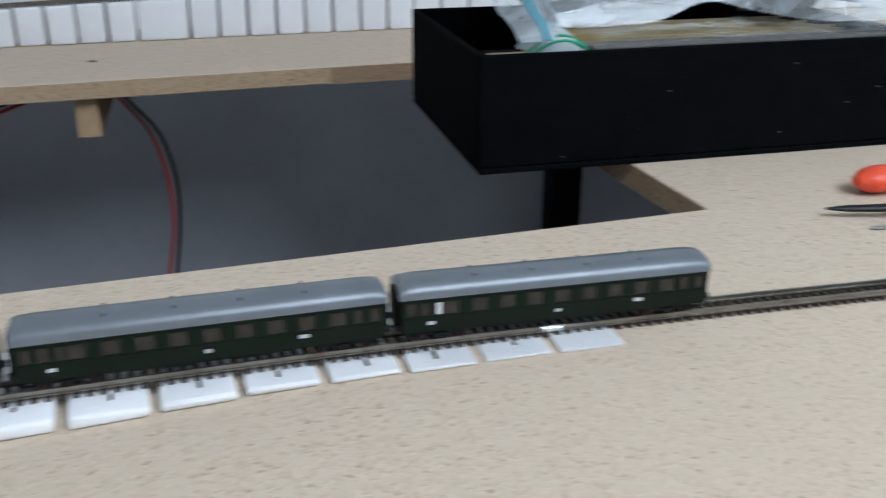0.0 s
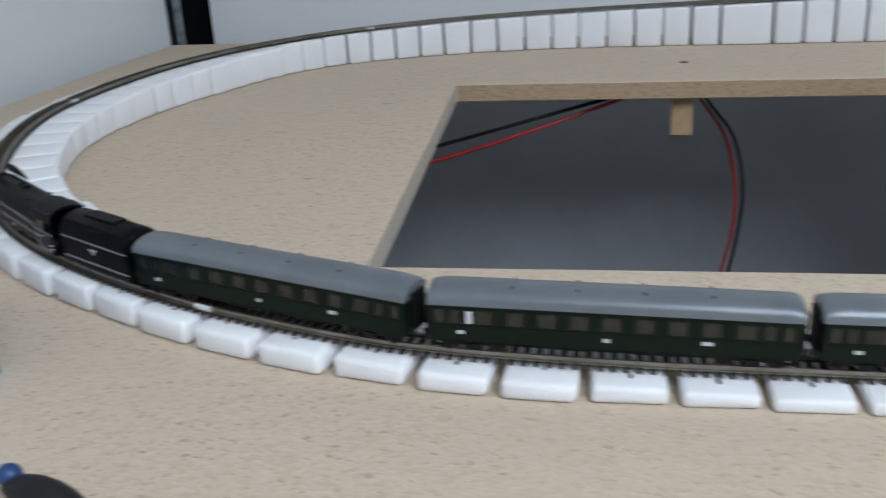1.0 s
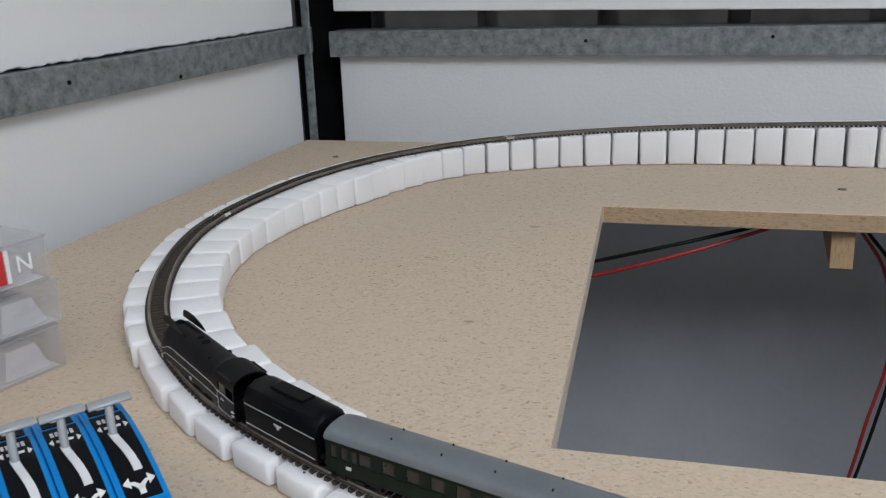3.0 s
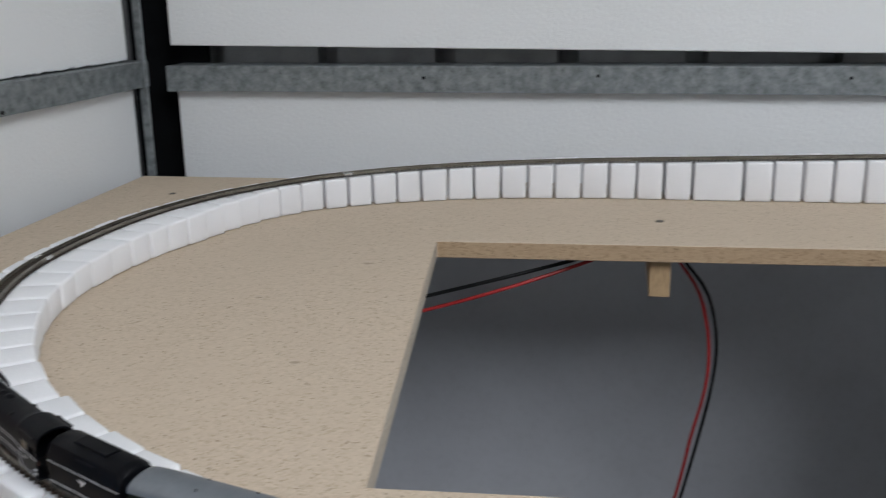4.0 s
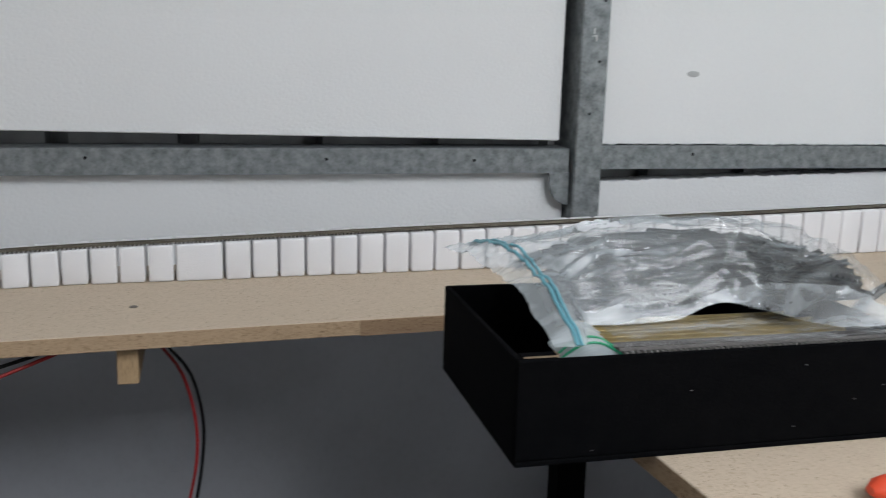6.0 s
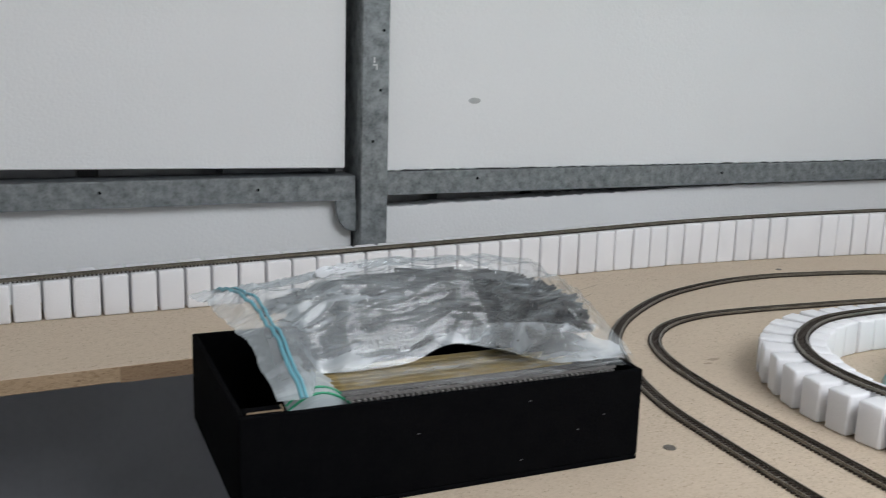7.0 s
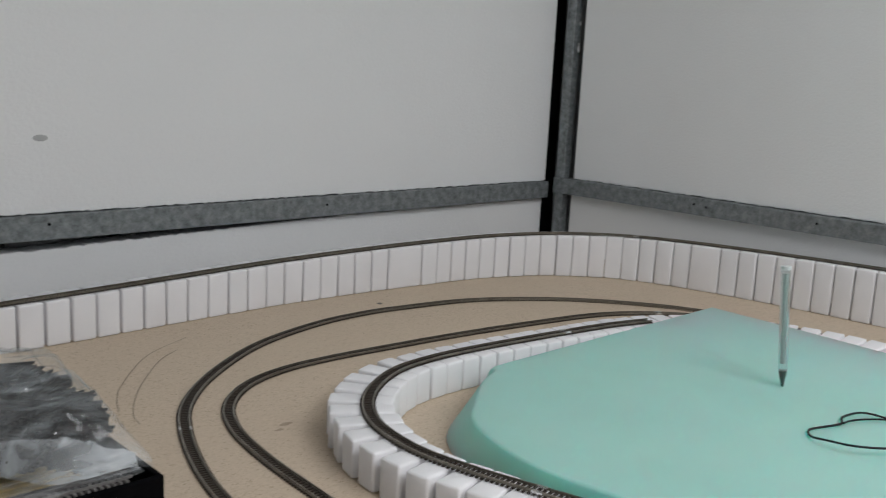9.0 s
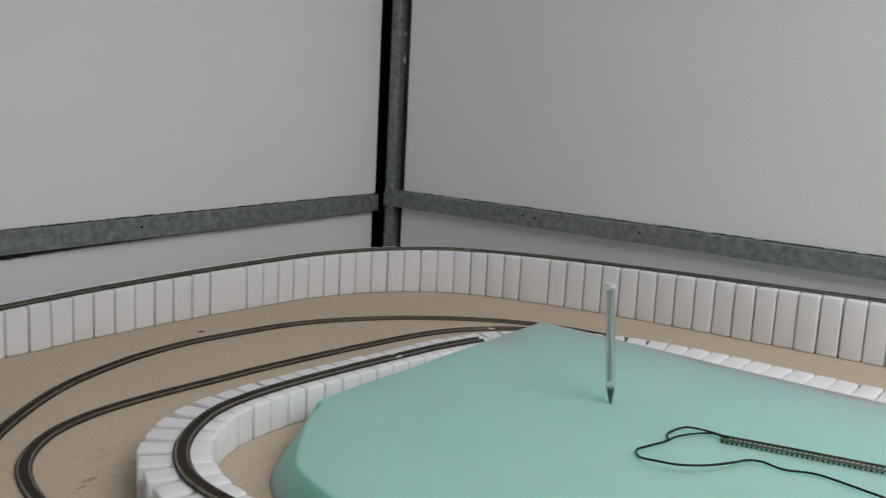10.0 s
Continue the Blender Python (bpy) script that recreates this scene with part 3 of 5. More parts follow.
# runs of equal blocks along the climbing line: start, end, count
RUNS = ((-0.007, 0.203, 7), (0.203, 0.354, 5), (0.354, 0.482, 4), (0.482, 0.990, 16), (0.990, 1.375, 14), (1.375, 1.673, 10), (1.673, 1.726, 1), (1.726, 1.972, 8), (1.972, 2.327, 11), (2.327, 2.870, 17), (2.870, 2.938, 1), (2.938, 3.460, 17), (3.460, 3.512, 1), (3.512, 4.20, 22))
for a, b, count in RUNS:
    for k in range(count):
        pitch = (b - a) / count
        s = a + pitch * (k + 0.5)
        inner = lerp(s, (0, 0.034), (0.35, 0.038), (0.46, 0.041), (0.56, 0.046), (0.65, 0.041), (0.80, 0.037), (1.0, 0.037), (1.1, 0.038), (1.15, 0.027), (1.2, 0.016), (1.25, 0.011), (1.5, 0.011), (1.7, 0.013), (3.5, 0.014), (3.72, 0.016), (3.94, 0.020), (4.2, 0.022))
        outer = lerp(s, (0, 0.019), (0.25, 0.019), (0.36, 0.0165), (0.45, 0.0145), (0.55, 0.014), (0.65, 0.0165), (0.75, 0.022), (1.0, 0.023), (1.7, 0.042), (4.0, 0.03))
        gap = lerp(s, (0, 0.0036), (0.5, 0.0040), (0.8, 0.0026), (1.5, 0.0029), (2.3, 0.0030), (2.6, 0.0022))
        lab = "wide white foam block carrying the track" if count == 1 else ("thin white foam block under the track" if s < 0.3 else ("tall white foam block carrying the track" if s > 1.5 else "white foam block carrying the track"))
        bk = block(MAIN, s, pitch - gap, inner, outer, -1, lab, "white foam ramp blocks", pitch)
        if s < 0.5:
            bm = bmesh.new()
            v = bx(bm, -0.0006, 0.0006, 0.0080, (0.0125 if s < 0.21 else 0.0096) + RB.uniform(-0.002, 0.001), -0.0004, 0.0004)
            bmesh.ops.transform(bm, matrix=place(MAIN, s + RB.uniform(-0.002, 0.002), 0.0001), verts=v)
            part("pin", bm, M_TIE, bk, "small dark fixing pin")
s = 0.03
while s < DD.s[-1] - 0.02:
    curved = 0.38 < s < 0.72
    inner = lerp(s, (0.30, 0.014), (0.43, 0.021), (0.53, 0.029), (0.62, 0.023), (0.70, 0.021))
    outer = lerp(s, (0.30, 0.030), (0.50, 0.031), (0.59, 0.038), (0.64, 0.041), (0.72, 0.034), (0.9, 0.033))
    block(DD, s, 0.0243 if not curved else 0.0232, inner, outer, -1, "white foam block in the inner raised loop", "inner loop foam blocks", 0.0262)
    s += 0.0262 if not curved else 0.0275

# ---- green foam sheet ----
TOPO = [(1.315, 0.652), (1.213, 0.656), (0.914, 0.664), (0.878, 0.652), (0.838, 0.633), (0.795, 0.600), (0.757, 0.567), (0.735, 0.52), (0.724, 0.465), (0.730, 0.40), (0.752, 0.25), (0.770, 0.05), (1.311, 0.05), (1.313, 0.208), (1.318, 0.381), (1.319, 0.533)]
BOTO = [(1.300, 0.640), (1.205, 0.640), (0.918, 0.680), (0.868, 0.668), (0.820, 0.648), (0.772, 0.615), (0.742, 0.570), (0.731, 0.522), (0.722, 0.460), (0.728, 0.40), (0.751, 0.25), (0.770, 0.05), (1.300, 0.05), (1.302, 0.2), (1.305, 0.38), (1.305, 0.53)]


def rounded(P):
    """Softens the curved end of the sheet's outline; the straight sides stay."""
    out = []
    for k, p in enumerate(P):
        out.append(p)
        if 2 <= k <= 9:
            a, b, c, d = [Vector(P[i]) for i in (k - 1, k, k + 1, k + 2)]
            for t in (0.25, 0.5, 0.75):
                q = 0.5 * ((2 * b) + (c - a) * t + (2 * a - 5 * b + 4 * c - d) * t * t + (3 * b - a - 3 * c + d) * t ** 3)
                out.append((q.x, q.y))
    return out


TOPO, BOTO = rounded(TOPO), rounded(BOTO)
bm = bmesh.new()
FT = 0.838


def foam_top(x, y):
    return FT + 0.008 * max(0.0, min(1.0, (x - 1.0) / 0.3)) * max(0.0, min(1.0, (y - 0.35) / 0.3))


def foam_low(x, y):
    return 0.8395 if x > 1.15 and y > 0.5 else (0.835 if x > 1.25 else Z + 0.0006)


C = (1.05, 0.36)
tops = [bm.verts.new((x, y, foam_top(x, y))) for x, y in TOPO]
mid = [bm.verts.new((C[0] + 0.86 * (x - C[0]), C[1] + 0.86 * (y - C[1]), foam_top(C[0] + 0.86 * (x - C[0]), C[1] + 0.86 * (y - C[1])))) for x, y in TOPO]
cen = bm.verts.new((*C, FT))
lows = [bm.verts.new((x, y, foam_low(x, y))) for x, y in BOTO]
lc = bm.verts.new((*C, Z + 0.0006))
n = len(TOPO)
for k in range(n):
    k2 = (k + 1) % n
    bm.faces.new((tops[k], tops[k2], mid[k2], mid[k]))
    bm.faces.new((mid[k], mid[k2], cen))
    bm.faces.new((lows[k2], lows[k], lc))
    bm.faces.new((tops[k2], tops[k], lows[k], lows[k2]))
bmesh.ops.recalc_face_normals(bm, faces=bm.faces)
rim = [e for e in bm.edges if e.verts[0] in tops and e.verts[1] in tops]
bmesh.ops.bevel(bm, geom=rim, offset=0.005, segments=4, profile=0.5, affect="EDGES", clamp_overlap=True)
solo("green_foam_sheet", bm, M_GREEN, "thick mint green foam sheet with rounded cut edges", "foam sheet", shade=True)

# pencil-like clear tube standing in the foam
e = thing("clear_marker", "clear grey plastic marker standing upright in green foam", "marker", m=pose(1.087, 0.434, FT - 0.001, -4.1, -1.9, 0))
M_CLEAR = bpy.data.materials.new("clear_plastic")
M_CLEAR.use_nodes = True
q = M_CLEAR.node_tree.nodes["Principled BSDF"]
q.inputs["Base Color"].default_value, q.inputs["Roughness"].default_value = (0.80, 0.86, 0.86, 1), 0.14
q.inputs["Transmission Weight"].default_value, q.inputs["IOR"].default_value = 0.88, 1.2
bm = bmesh.new()
cyl(bm, (0, 0, 0.074), (0, 0, 1), 0.0048, 0.108, 16)
part("barrel", bm, M_CLEAR, e, "clear barrel", True)
bm = bmesh.new()
cyl(bm, (0, 0, 0.075), (0, 0, 1), 0.0023, 0.096, 10)
part("refill", bm, material("grey_refill", (0.42, 0.50, 0.48), 0.5), e, "pale grey refill")
bm = bmesh.new()
cyl(bm, (0, 0, 0.0105), (0, 0, 1), 0.0010, 0.019, 12, 0.0045)
part("tip", bm, material("dark_green_tip", (0.05, 0.075, 0.065), 0.4), e, "dark conical tip")
bm = bmesh.new()
cyl(bm, (0, 0, 0.129), (0, 0, 1), 0.0051, 0.004, 16)
part("end_cap", bm, material("white_cap", (0.7, 0.72, 0.72), 0.4), e, "pale end cap")

# loose track piece and black wire on the foam
LT = Line([(1.068, 0.308), (1.085, 0.23), (1.10, 0.155), (1.12, 0.06)], lambda s: foam_top(1.08, 0.25) + 0.0005)
track(LT, 0.0, LT.s[-1] - 0.005, "short loose track length lying on green foam", (0.0, 0.2))
bm = bmesh.new()
wz = FT + 0.0022
tube(bm, smooth([(1.070, 0.303, wz + 0.002), (1.078, 0.322, wz), (1.071, 0.344, wz + 0.001), (1.045, 0.352, wz), (1.026, 0.345, wz), (1.003, 0.352, wz), (0.984, 0.357, wz), (0.970, 0.348, wz), (0.962, 0.331, wz + 0.004), (0.966, 0.309, wz + 0.005), (0.982, 0.290, wz + 0.005), (1.010, 0.276, wz + 0.003), (1.031, 0.271, wz), (1.038, 0.259, wz), (1.033, 0.238, wz), (1.043, 0.211, wz), (1.033, 0.16, wz), (1.02, 0.10, wz)], 0.004), 0.00115)
tube(bm, smooth([(1.066, 0.303, wz + 0.002), (1.073, 0.318, wz + 0.001), (1.058, 0.335, wz), (1.040, 0.343, wz), (1.026, 0.343, wz + 0.001)], 0.004), 0.0010)
solo("black_wire", bm, M_BLACK, "looped thin black wire lying on green foam", "wire", shade=True)

# ---- wires in the opening ----
for nm, dx, col, lab in (("black_cable", 0.0, M_BLACK, "black cable hanging under the board"), ("red_cable", 0.0, M_RED_WIRE, "red cable hanging under the board")):
    red = nm == "red_cable"
    bm = bmesh.new()
    o = -0.006 if red else 0.0
    zo = -0.011 if red else 0.0
    tube(bm, smooth([(-0.72, 0.80, 0.62 + zo), (-0.50, 0.86, 0.702 + zo), (-0.354, 0.900, 0.733 + zo * 1.3), (-0.252, 0.905, 0.761 + zo), (-0.16, 0.935, 0.781 + zo * 0.3), (-0.125, 0.975, 0.782), (-0.098 + o, 0.998, 0.772), (-0.080 + o, 1.0, 0.751), (-0.058 + o * 1.4, 1.0, 0.720), (-0.047 + o * 1.3, 1.0, 0.670), (-0.049 + o, 1.0, 0.620), (-0.059 + o * 1.3, 1.0, 0.560), (-0.071 + o, 1.0, 0.500), (-0.10 + o, 1.0, 0.36), (-0.12, 1.0, 0.1), (-0.10 + o * 3, 1.02, 0.006)], 0.012), 0.0018, 8)
    solo(nm, bm, col, lab, "cable", "layout feed cables", shade=True)

# ---- black box with bagged track ----
BOXM = pose(0.148, 0.559, Z, 0, 0, -0.4)
e = thing("black_box", "open black cardboard box filled with bagged track", "box", m=BOXM)
BW, BD, BH = 0.301, 0.192, 0.072
for nm, b in (("base", (0, BW, 0, BD, 0.0, 0.004)), ("side", (0, BW, 0, 0.004, 0.0042, BH)), ("side", (0, BW, BD - 0.004, BD, 0.0042, BH)), ("side", (0, 0.004, 0.0042, BD - 0.0042, 0.0042, BH)), ("side", (BW - 0.004, BW, 0.0042, BD - 0.0042, 0.0042, BH))):
    bm = bmesh.new()
    bx(bm, *b)
    bev(bm, 0.0011, 2)
    part(nm, bm, M_BLACKBOX, e)
bm = bmesh.new()
for x, z in ((0.052, 0.008), (0.20, 0.014), (0.268, 0.040), (0.246, 0.031), (0.12, 0.045), (0.205, 0.058)):
    bx(bm, x, x + 0.0016, -0.0003, 0.0004, z, z + 0.0007)
part("scuff", bm, material("pale_scuff", (0.10, 0.10, 0.105), 0.8), e, "tiny pale scuffs")
bm = bmesh.new()
bx(bm, 0.0045, 0.029, 0.008, 0.016, 0.045, 0.0722)
bev(bm, 0.0006)
part("card_divider", bm, M_BLACKBOX, e, "black card divider")
bm = bmesh.new()
bx(bm, 0.0291, 0.0300, 0.0085, 0.0155, 0.046, 0.0724)
bx(bm, 0.006, 0.0291, 0.0076, 0.0079, 0.0708, 0.0720)
part("divider_edge", bm, material("brown_card_edge", (0.30, 0.22, 0.14), 0.8), e, "bare brown card edge")

M_BRASS = material("brass_rail", (0.50, 0.40, 0.20), 0.35, 0.6, dark=(0.30, 0.24, 0.12), scale=50)
M_GREYTIE = material("grey_flex_track", (0.20, 0.19, 0.18), 0.6, dark=(0.10, 0.095, 0.09), scale=300, amount=0.8)
for k in range(9):
    y, z = 0.031 + 0.0036 * k, 0.0690 + 0.0015 * (k % 3) + 0.0004 * k
    bm = bmesh.new()
    bx(bm, 0.062, 0.262 - 0.004 * k, y - 0.0006, y + 0.0006, z, z + 0.0024)
    bx(bm, 0.062, 0.262 - 0.004 * k, y - 0.0014, y + 0.0014, z - 0.0006, z)
    ob = solo("loose_rail", bm, M_BRASS, "long straight brass-coloured model rail", "rail", "loose rails in the box")
    ob.matrix_world = BOXM @ pose(0, 0, 0, 0, 0, 0.16 * (k - 4))
for k in range(2):
    bm = bmesh.new()
    for i in range(48):
        x = 0.075 + i * 0.0043
        bx(bm, x, x + 0.0022, 0.0060 + 0.0175 * k, 0.0222 + 0.0175 * k, 0.0700 - 0.002 * k, 0.0717 - 0.002 * k)
    for y in (0.0095, 0.0185):
        bx(bm, 0.072, 0.283, y + 0.0175 * k, y + 0.001 + 0.0175 * k, 0.0717 - 0.002 * k, 0.0737 - 0.002 * k)
    ob = solo("flexible_track", bm, M_GREYTIE, "grey flexible track length in clear wrap", "model track", "spare tracks in the box")
    ob.matrix_world = BOXM


def film(name, tint, clear, rough, mouth=None, wrinkle=(70, 0.0016), gloss=0.06, streak=0.33):
    """Thin plastic film: see-through with milky streaks, and a glossy skin."""
    m = bpy.data.materials.new(name)
    m.use_nodes = True
    N, Lk = m.node_tree.nodes, m.node_tree.links
    b = N["Principled BSDF"]
    b.inputs["Base Color"].default_value, b.inputs["Roughness"].default_value = (*tint, 1), 0.5
    b.inputs["Specular IOR Level"].default_value = 0.0
    tr = N.new("ShaderNodeBsdfTransparent")
    tr.inputs[0].default_value = (*[0.9 + 0.1 * c for c in tint], 1)
    mx = N.new("ShaderNodeMixShader")
    tc = N.new("ShaderNodeTexCoord")
    mp = N.new("ShaderNodeMapping")
    mp.inputs["Scale"].default_value = (0.38, 1.5, 1.0)
    mp.inputs["Rotation"].default_value = (0, 0, 0.3)
    Lk.new(tc.outputs["Object"], mp.inputs[0])
    ns = N.new("ShaderNodeTexNoise")
    ns.inputs["Scale"].default_value, ns.inputs["Detail"].default_value, ns.inputs["Distortion"].default_value = 38, 4, 1.2
    Lk.new(mp.outputs[0], ns.inputs["Vector"])
    mr = N.new("ShaderNodeMapRange")
    mr.inputs["From Min"].default_value, mr.inputs["From Max"].default_value = 0.45, 0.72
    mr.inputs["To Min"].default_value, mr.inputs["To Max"].default_value = clear, clear - streak
    Lk.new(ns.outputs["Fac"], mr.inputs["Value"])
    fac = mr.outputs[0]
    if mouth:
        sx = N.new("ShaderNodeSeparateXYZ")
        Lk.new(tc.outputs["Object"], sx.inputs[0])
        mo = N.new("ShaderNodeMapRange")
        mo.inputs["From Min"].default_value, mo.inputs["From Max"].default_value = mouth[0], mouth[1]
        mo.inputs["To Min"].default_value, mo.inputs["To Max"].default_value = -mouth[2], 0.0
        Lk.new(sx.outputs[0], mo.inputs["Value"])
        sm = N.new("ShaderNodeMath")
        sm.use_clamp = True
        Lk.new(mr.outputs[0], sm.inputs[0])
        Lk.new(mo.outputs[0], sm.inputs[1])
        fac = sm.outputs[0]
    Lk.new(fac, mx.inputs[0])
    Lk.new(b.outputs[0], mx.inputs[1])
    Lk.new(tr.outputs[0], mx.inputs[2])
    bp = N.new("ShaderNodeBump")
    bp.inputs["Strength"].default_value, bp.inputs["Distance"].default_value = 0.6, wrinkle[1]
    n2 = N.new("ShaderNodeTexNoise")
    n2.inputs["Scale"].default_value, n2.inputs["Detail"].default_value, n2.inputs["Distortion"].default_value = wrinkle[0], 2, 1.5
    Lk.new(mp.outputs[0], n2.inputs["Vector"])
    Lk.new(n2.outputs["Fac"], bp.inputs["Height"])
    gl = N.new("ShaderNodeBsdfGlossy")
    gl.inputs["Roughness"].default_value = rough
    Lk.new(bp.outputs[0], gl.inputs["Normal"])
    skin = N.new("ShaderNodeMixShader")
    skin.inputs[0].default_value = gloss
    Lk.new(mx.outputs[0], skin.inputs[1])
    Lk.new(gl.outputs[0], skin.inputs[2])
    Lk.new(skin.outputs[0], N["Material Output"].inputs["Surface"])
    return m


M_BAG = film("clear_bag_film", (0.70, 0.76, 0.79), 0.95, 0.06, (0.00, 0.24, 0.30), (80, 0.0006), 0.038, 0.22)
M_MILK = film("milky_bag_film", (0.74, 0.82, 0.85), 0.55, 0.25)
M_FOLD = film("folded_film", (0.74, 0.79, 0.82), 0.80, 0.10, gloss=0.03)
M_TEAL = material("teal_zip", (0.16, 0.42, 0.50), 0.35, dark=(0.12, 0.34, 0.42))

# spare track pieces heaped in the bag
M_SPARE = material("dark_spare_track", (0.030, 0.025, 0.022), 0.5, dark=(0.014, 0.012, 0.011), scale=200, amount=0.6, per_piece=0.4)
RT = random.Random(5)


def spare_piece(n):
    bm = bmesh.new()
    for i in range(n):
        x = (i - n / 2) * 0.0045
        bx(bm, x, x + 0.0022, -0.0083, 0.0083, 0, 0.0017)
    for y in (-0.0049, 0.0049):
        bx(bm, -n * 0.00225, n * 0.00225, y - 0.0005, y + 0.0005, 0.0017, 0.0039)
    return mesh("track_piece", bm, M_SPARE)


PIECES = [spare_piece(n) for n in (13, 17, 22)]
BAGM = BOXM @ pose(0, 0, 0.0)
def step(x, a, b):
    t = min(1.0, max(0.0, (x - a) / (b - a)))
    return t * t * (3 - 2 * t)


def bag_form(u, v):
    """Smooth height of the filled bag over the box's base, u along the box, v across it."""
    u, v = min(1, max(0, u)), min(1, max(0, v))
    full = min(1, max(0, (u - 0.60) / 0.22))
    su = math.sin(math.pi * (0.06 + 0.80 * u)) ** (0.5 - 0.12 * full) * min(1, 0.12 + (1 - u) / 0.07) ** 0.5
    sv = math.sin(math.pi * (0.01 + 0.80 * v)) ** (0.8 - 0.42 * full) * min(1, 0.15 + v / 0.06) ** 0.5
    return su, sv, 0.068 + 0.060 * su * sv


def bag_front(u, v):
    """Near edge of the bag across the box."""
    return 0.008 + 0.040 * step(u, 0.09, 0.17) * (1 - step(u, 0.66, 0.80)) * (1 - v) - 0.004 * u


def bag_height(u, v):
    """Upper face of the crumpled film."""
    su, sv, h = bag_form(u, v)
    p = Vector((u * 7, v * 5, 0.3))
    w = Vector((u * 5 + 1.2 * noise.noise(p * 0.8), v * 9 + 1.5 * noise.noise(p * 0.7 + Vector((5, 2, 1))), 1.7))
    fold = 0.0060 * noise.noise(p) + 0.0075 * (0.30 - abs(noise.noise(w))) + 0.0052 * (0.25 - abs(noise.noise(w * 2.1 + Vector((4, 0, 2))))) + 0.0026 * (0.25 - abs(noise.noise(w * 4.7))) + 0.0012 * (0.25 - abs(noise.noise(w * 9.3)))
    return h + 0.0085 + fold * min(1, 1.6 * su * sv)


for k in range(250):
    right = k < 90
    if right:
        u, v, yaw, half = RT.uniform(0.74, 0.91), RT.uniform(0.24, 0.86), 38 + RT.uniform(-16, 16), 13 * 0.00225
    else:
        u, v, yaw, half = RT.uniform(0.22, 0.76), RT.uniform(0.20, 0.90), RT.uniform(-12, 12), (13, 17, 22)[k % 3] * 0.00225
    if k >= 215:
        right, half = True, 13 * 0.00225
        u, v, yaw = RT.uniform(0.80, 0.88), RT.uniform(0.26, 0.42), RT.uniform(-18, 18)
    if not right:
        u = max(0.17 + half / 0.3, min(u, 0.93 - half / 0.3))
        v = max(v, 0.20 + 0.08 * math.exp(-((u - 0.55) / 0.17) ** 2))
    ca, sa = math.cos(math.radians(yaw)), math.sin(math.radians(yaw))
    du, dv = half * ca / 0.30, half * sa / 0.18
    za, zb = bag_form(u - du, v - dv)[2], bag_form(u + du, v + dv)[2]
    z = min(bag_form(u, v)[2], (za + zb) / 2 + 0.006) - 0.0070 - (0.006 if v < 0.3 else 0.0) - 0.012 * RT.random()
    pitch = -math.degrees(math.atan2(zb - za, 2 * half)) * 0.9
    ob = tagged(new("spare_track_piece", PIECES[0 if right else k % 3]), "short dark brown track piece inside the bag", "model track", "spare track pieces in the bag")
    front = bag_front(u, v)
    ob.matrix_world = BAGM @ pose(0.300 * u, front + (0.186 - front) * max(v, 0.07), z, 0, 0, yaw) @ pose(0, 0, 0, RT.uniform(-16, 16), pitch + RT.uniform(-4, 4), 0)


e = thing("zip_bag", "crumpled clear zip bag full of track pieces in the box", "plastic bag", m=BAGM)
NU, NV = 210, 150


def bag_point(u, v):
    front = bag_front(u, v)
    x = -0.004 + 0.300 * u + 0.004 * noise.noise(Vector((u * 4, v * 6, 9))) + 0.030 * (1 - v) * max(0, 1 - 1.6 * u)
    y = front + (0.186 - front) * v + 0.003 * noise.noise(Vector((u * 9, v * 3, 4)))
    return x, y, bag_height(u, v) + 0.012 * max(0, 1 - 6 * u) * v + 0.013 * math.exp(-((u - 0.57) / 0.12) ** 2) * (1 - v) ** 3


bm = bmesh.new()
loft(bm, [[bag_point(i / NU, j / NV) for j in range(NV + 1)] for i in range(NU + 1)], cap=False, close=False)
part("pouch", bm, M_BAG, e, "clear crumpled film", True)
bm = bmesh.new()
rows = []
for i in range(121):
    u = 0.10 + 0.86 * i / 120
    wide = 0.050 + 0.045 * noise.noise(Vector((u * 6, 2.2, 0.4)))
    rows.append([(lambda p: (p[0], p[1] - 0.0006, p[2] + 0.0007))(bag_point(u, wide * j / 8)) for j in range(9)])
loft(bm, rows, cap=False, close=False)
part("hem_fold", bm, M_FOLD, e, "milky doubled edge", True)
for k, u in enumerate((0.070, 0.083)):
    bm = bmesh.new()
    pts = []
    for j in range(0, 41):
        x, y, z = bag_point(u, j / 40)
        pts.append((x, y, z + 0.0006))
    tube(bm, pts, 0.0011 if k else 0.0014, 6)
    part("zip_strip", bm, M_TEAL, e, "teal zip strip", True)
bm = bmesh.new()
rows = []
for i in range(9):
    u = 0.27 + 0.12 * i / 8
    rows.append([(lambda p: (p[0], p[1], p[2] + 0.0007))(bag_point(u, 0.52 + 0.26 * j / 8)) for j in range(9)])
loft(bm, rows, cap=False, close=False)
part("label_patch", bm, material("white_label", (0.80, 0.82, 0.85), 0.5), e, "blank white label", True)

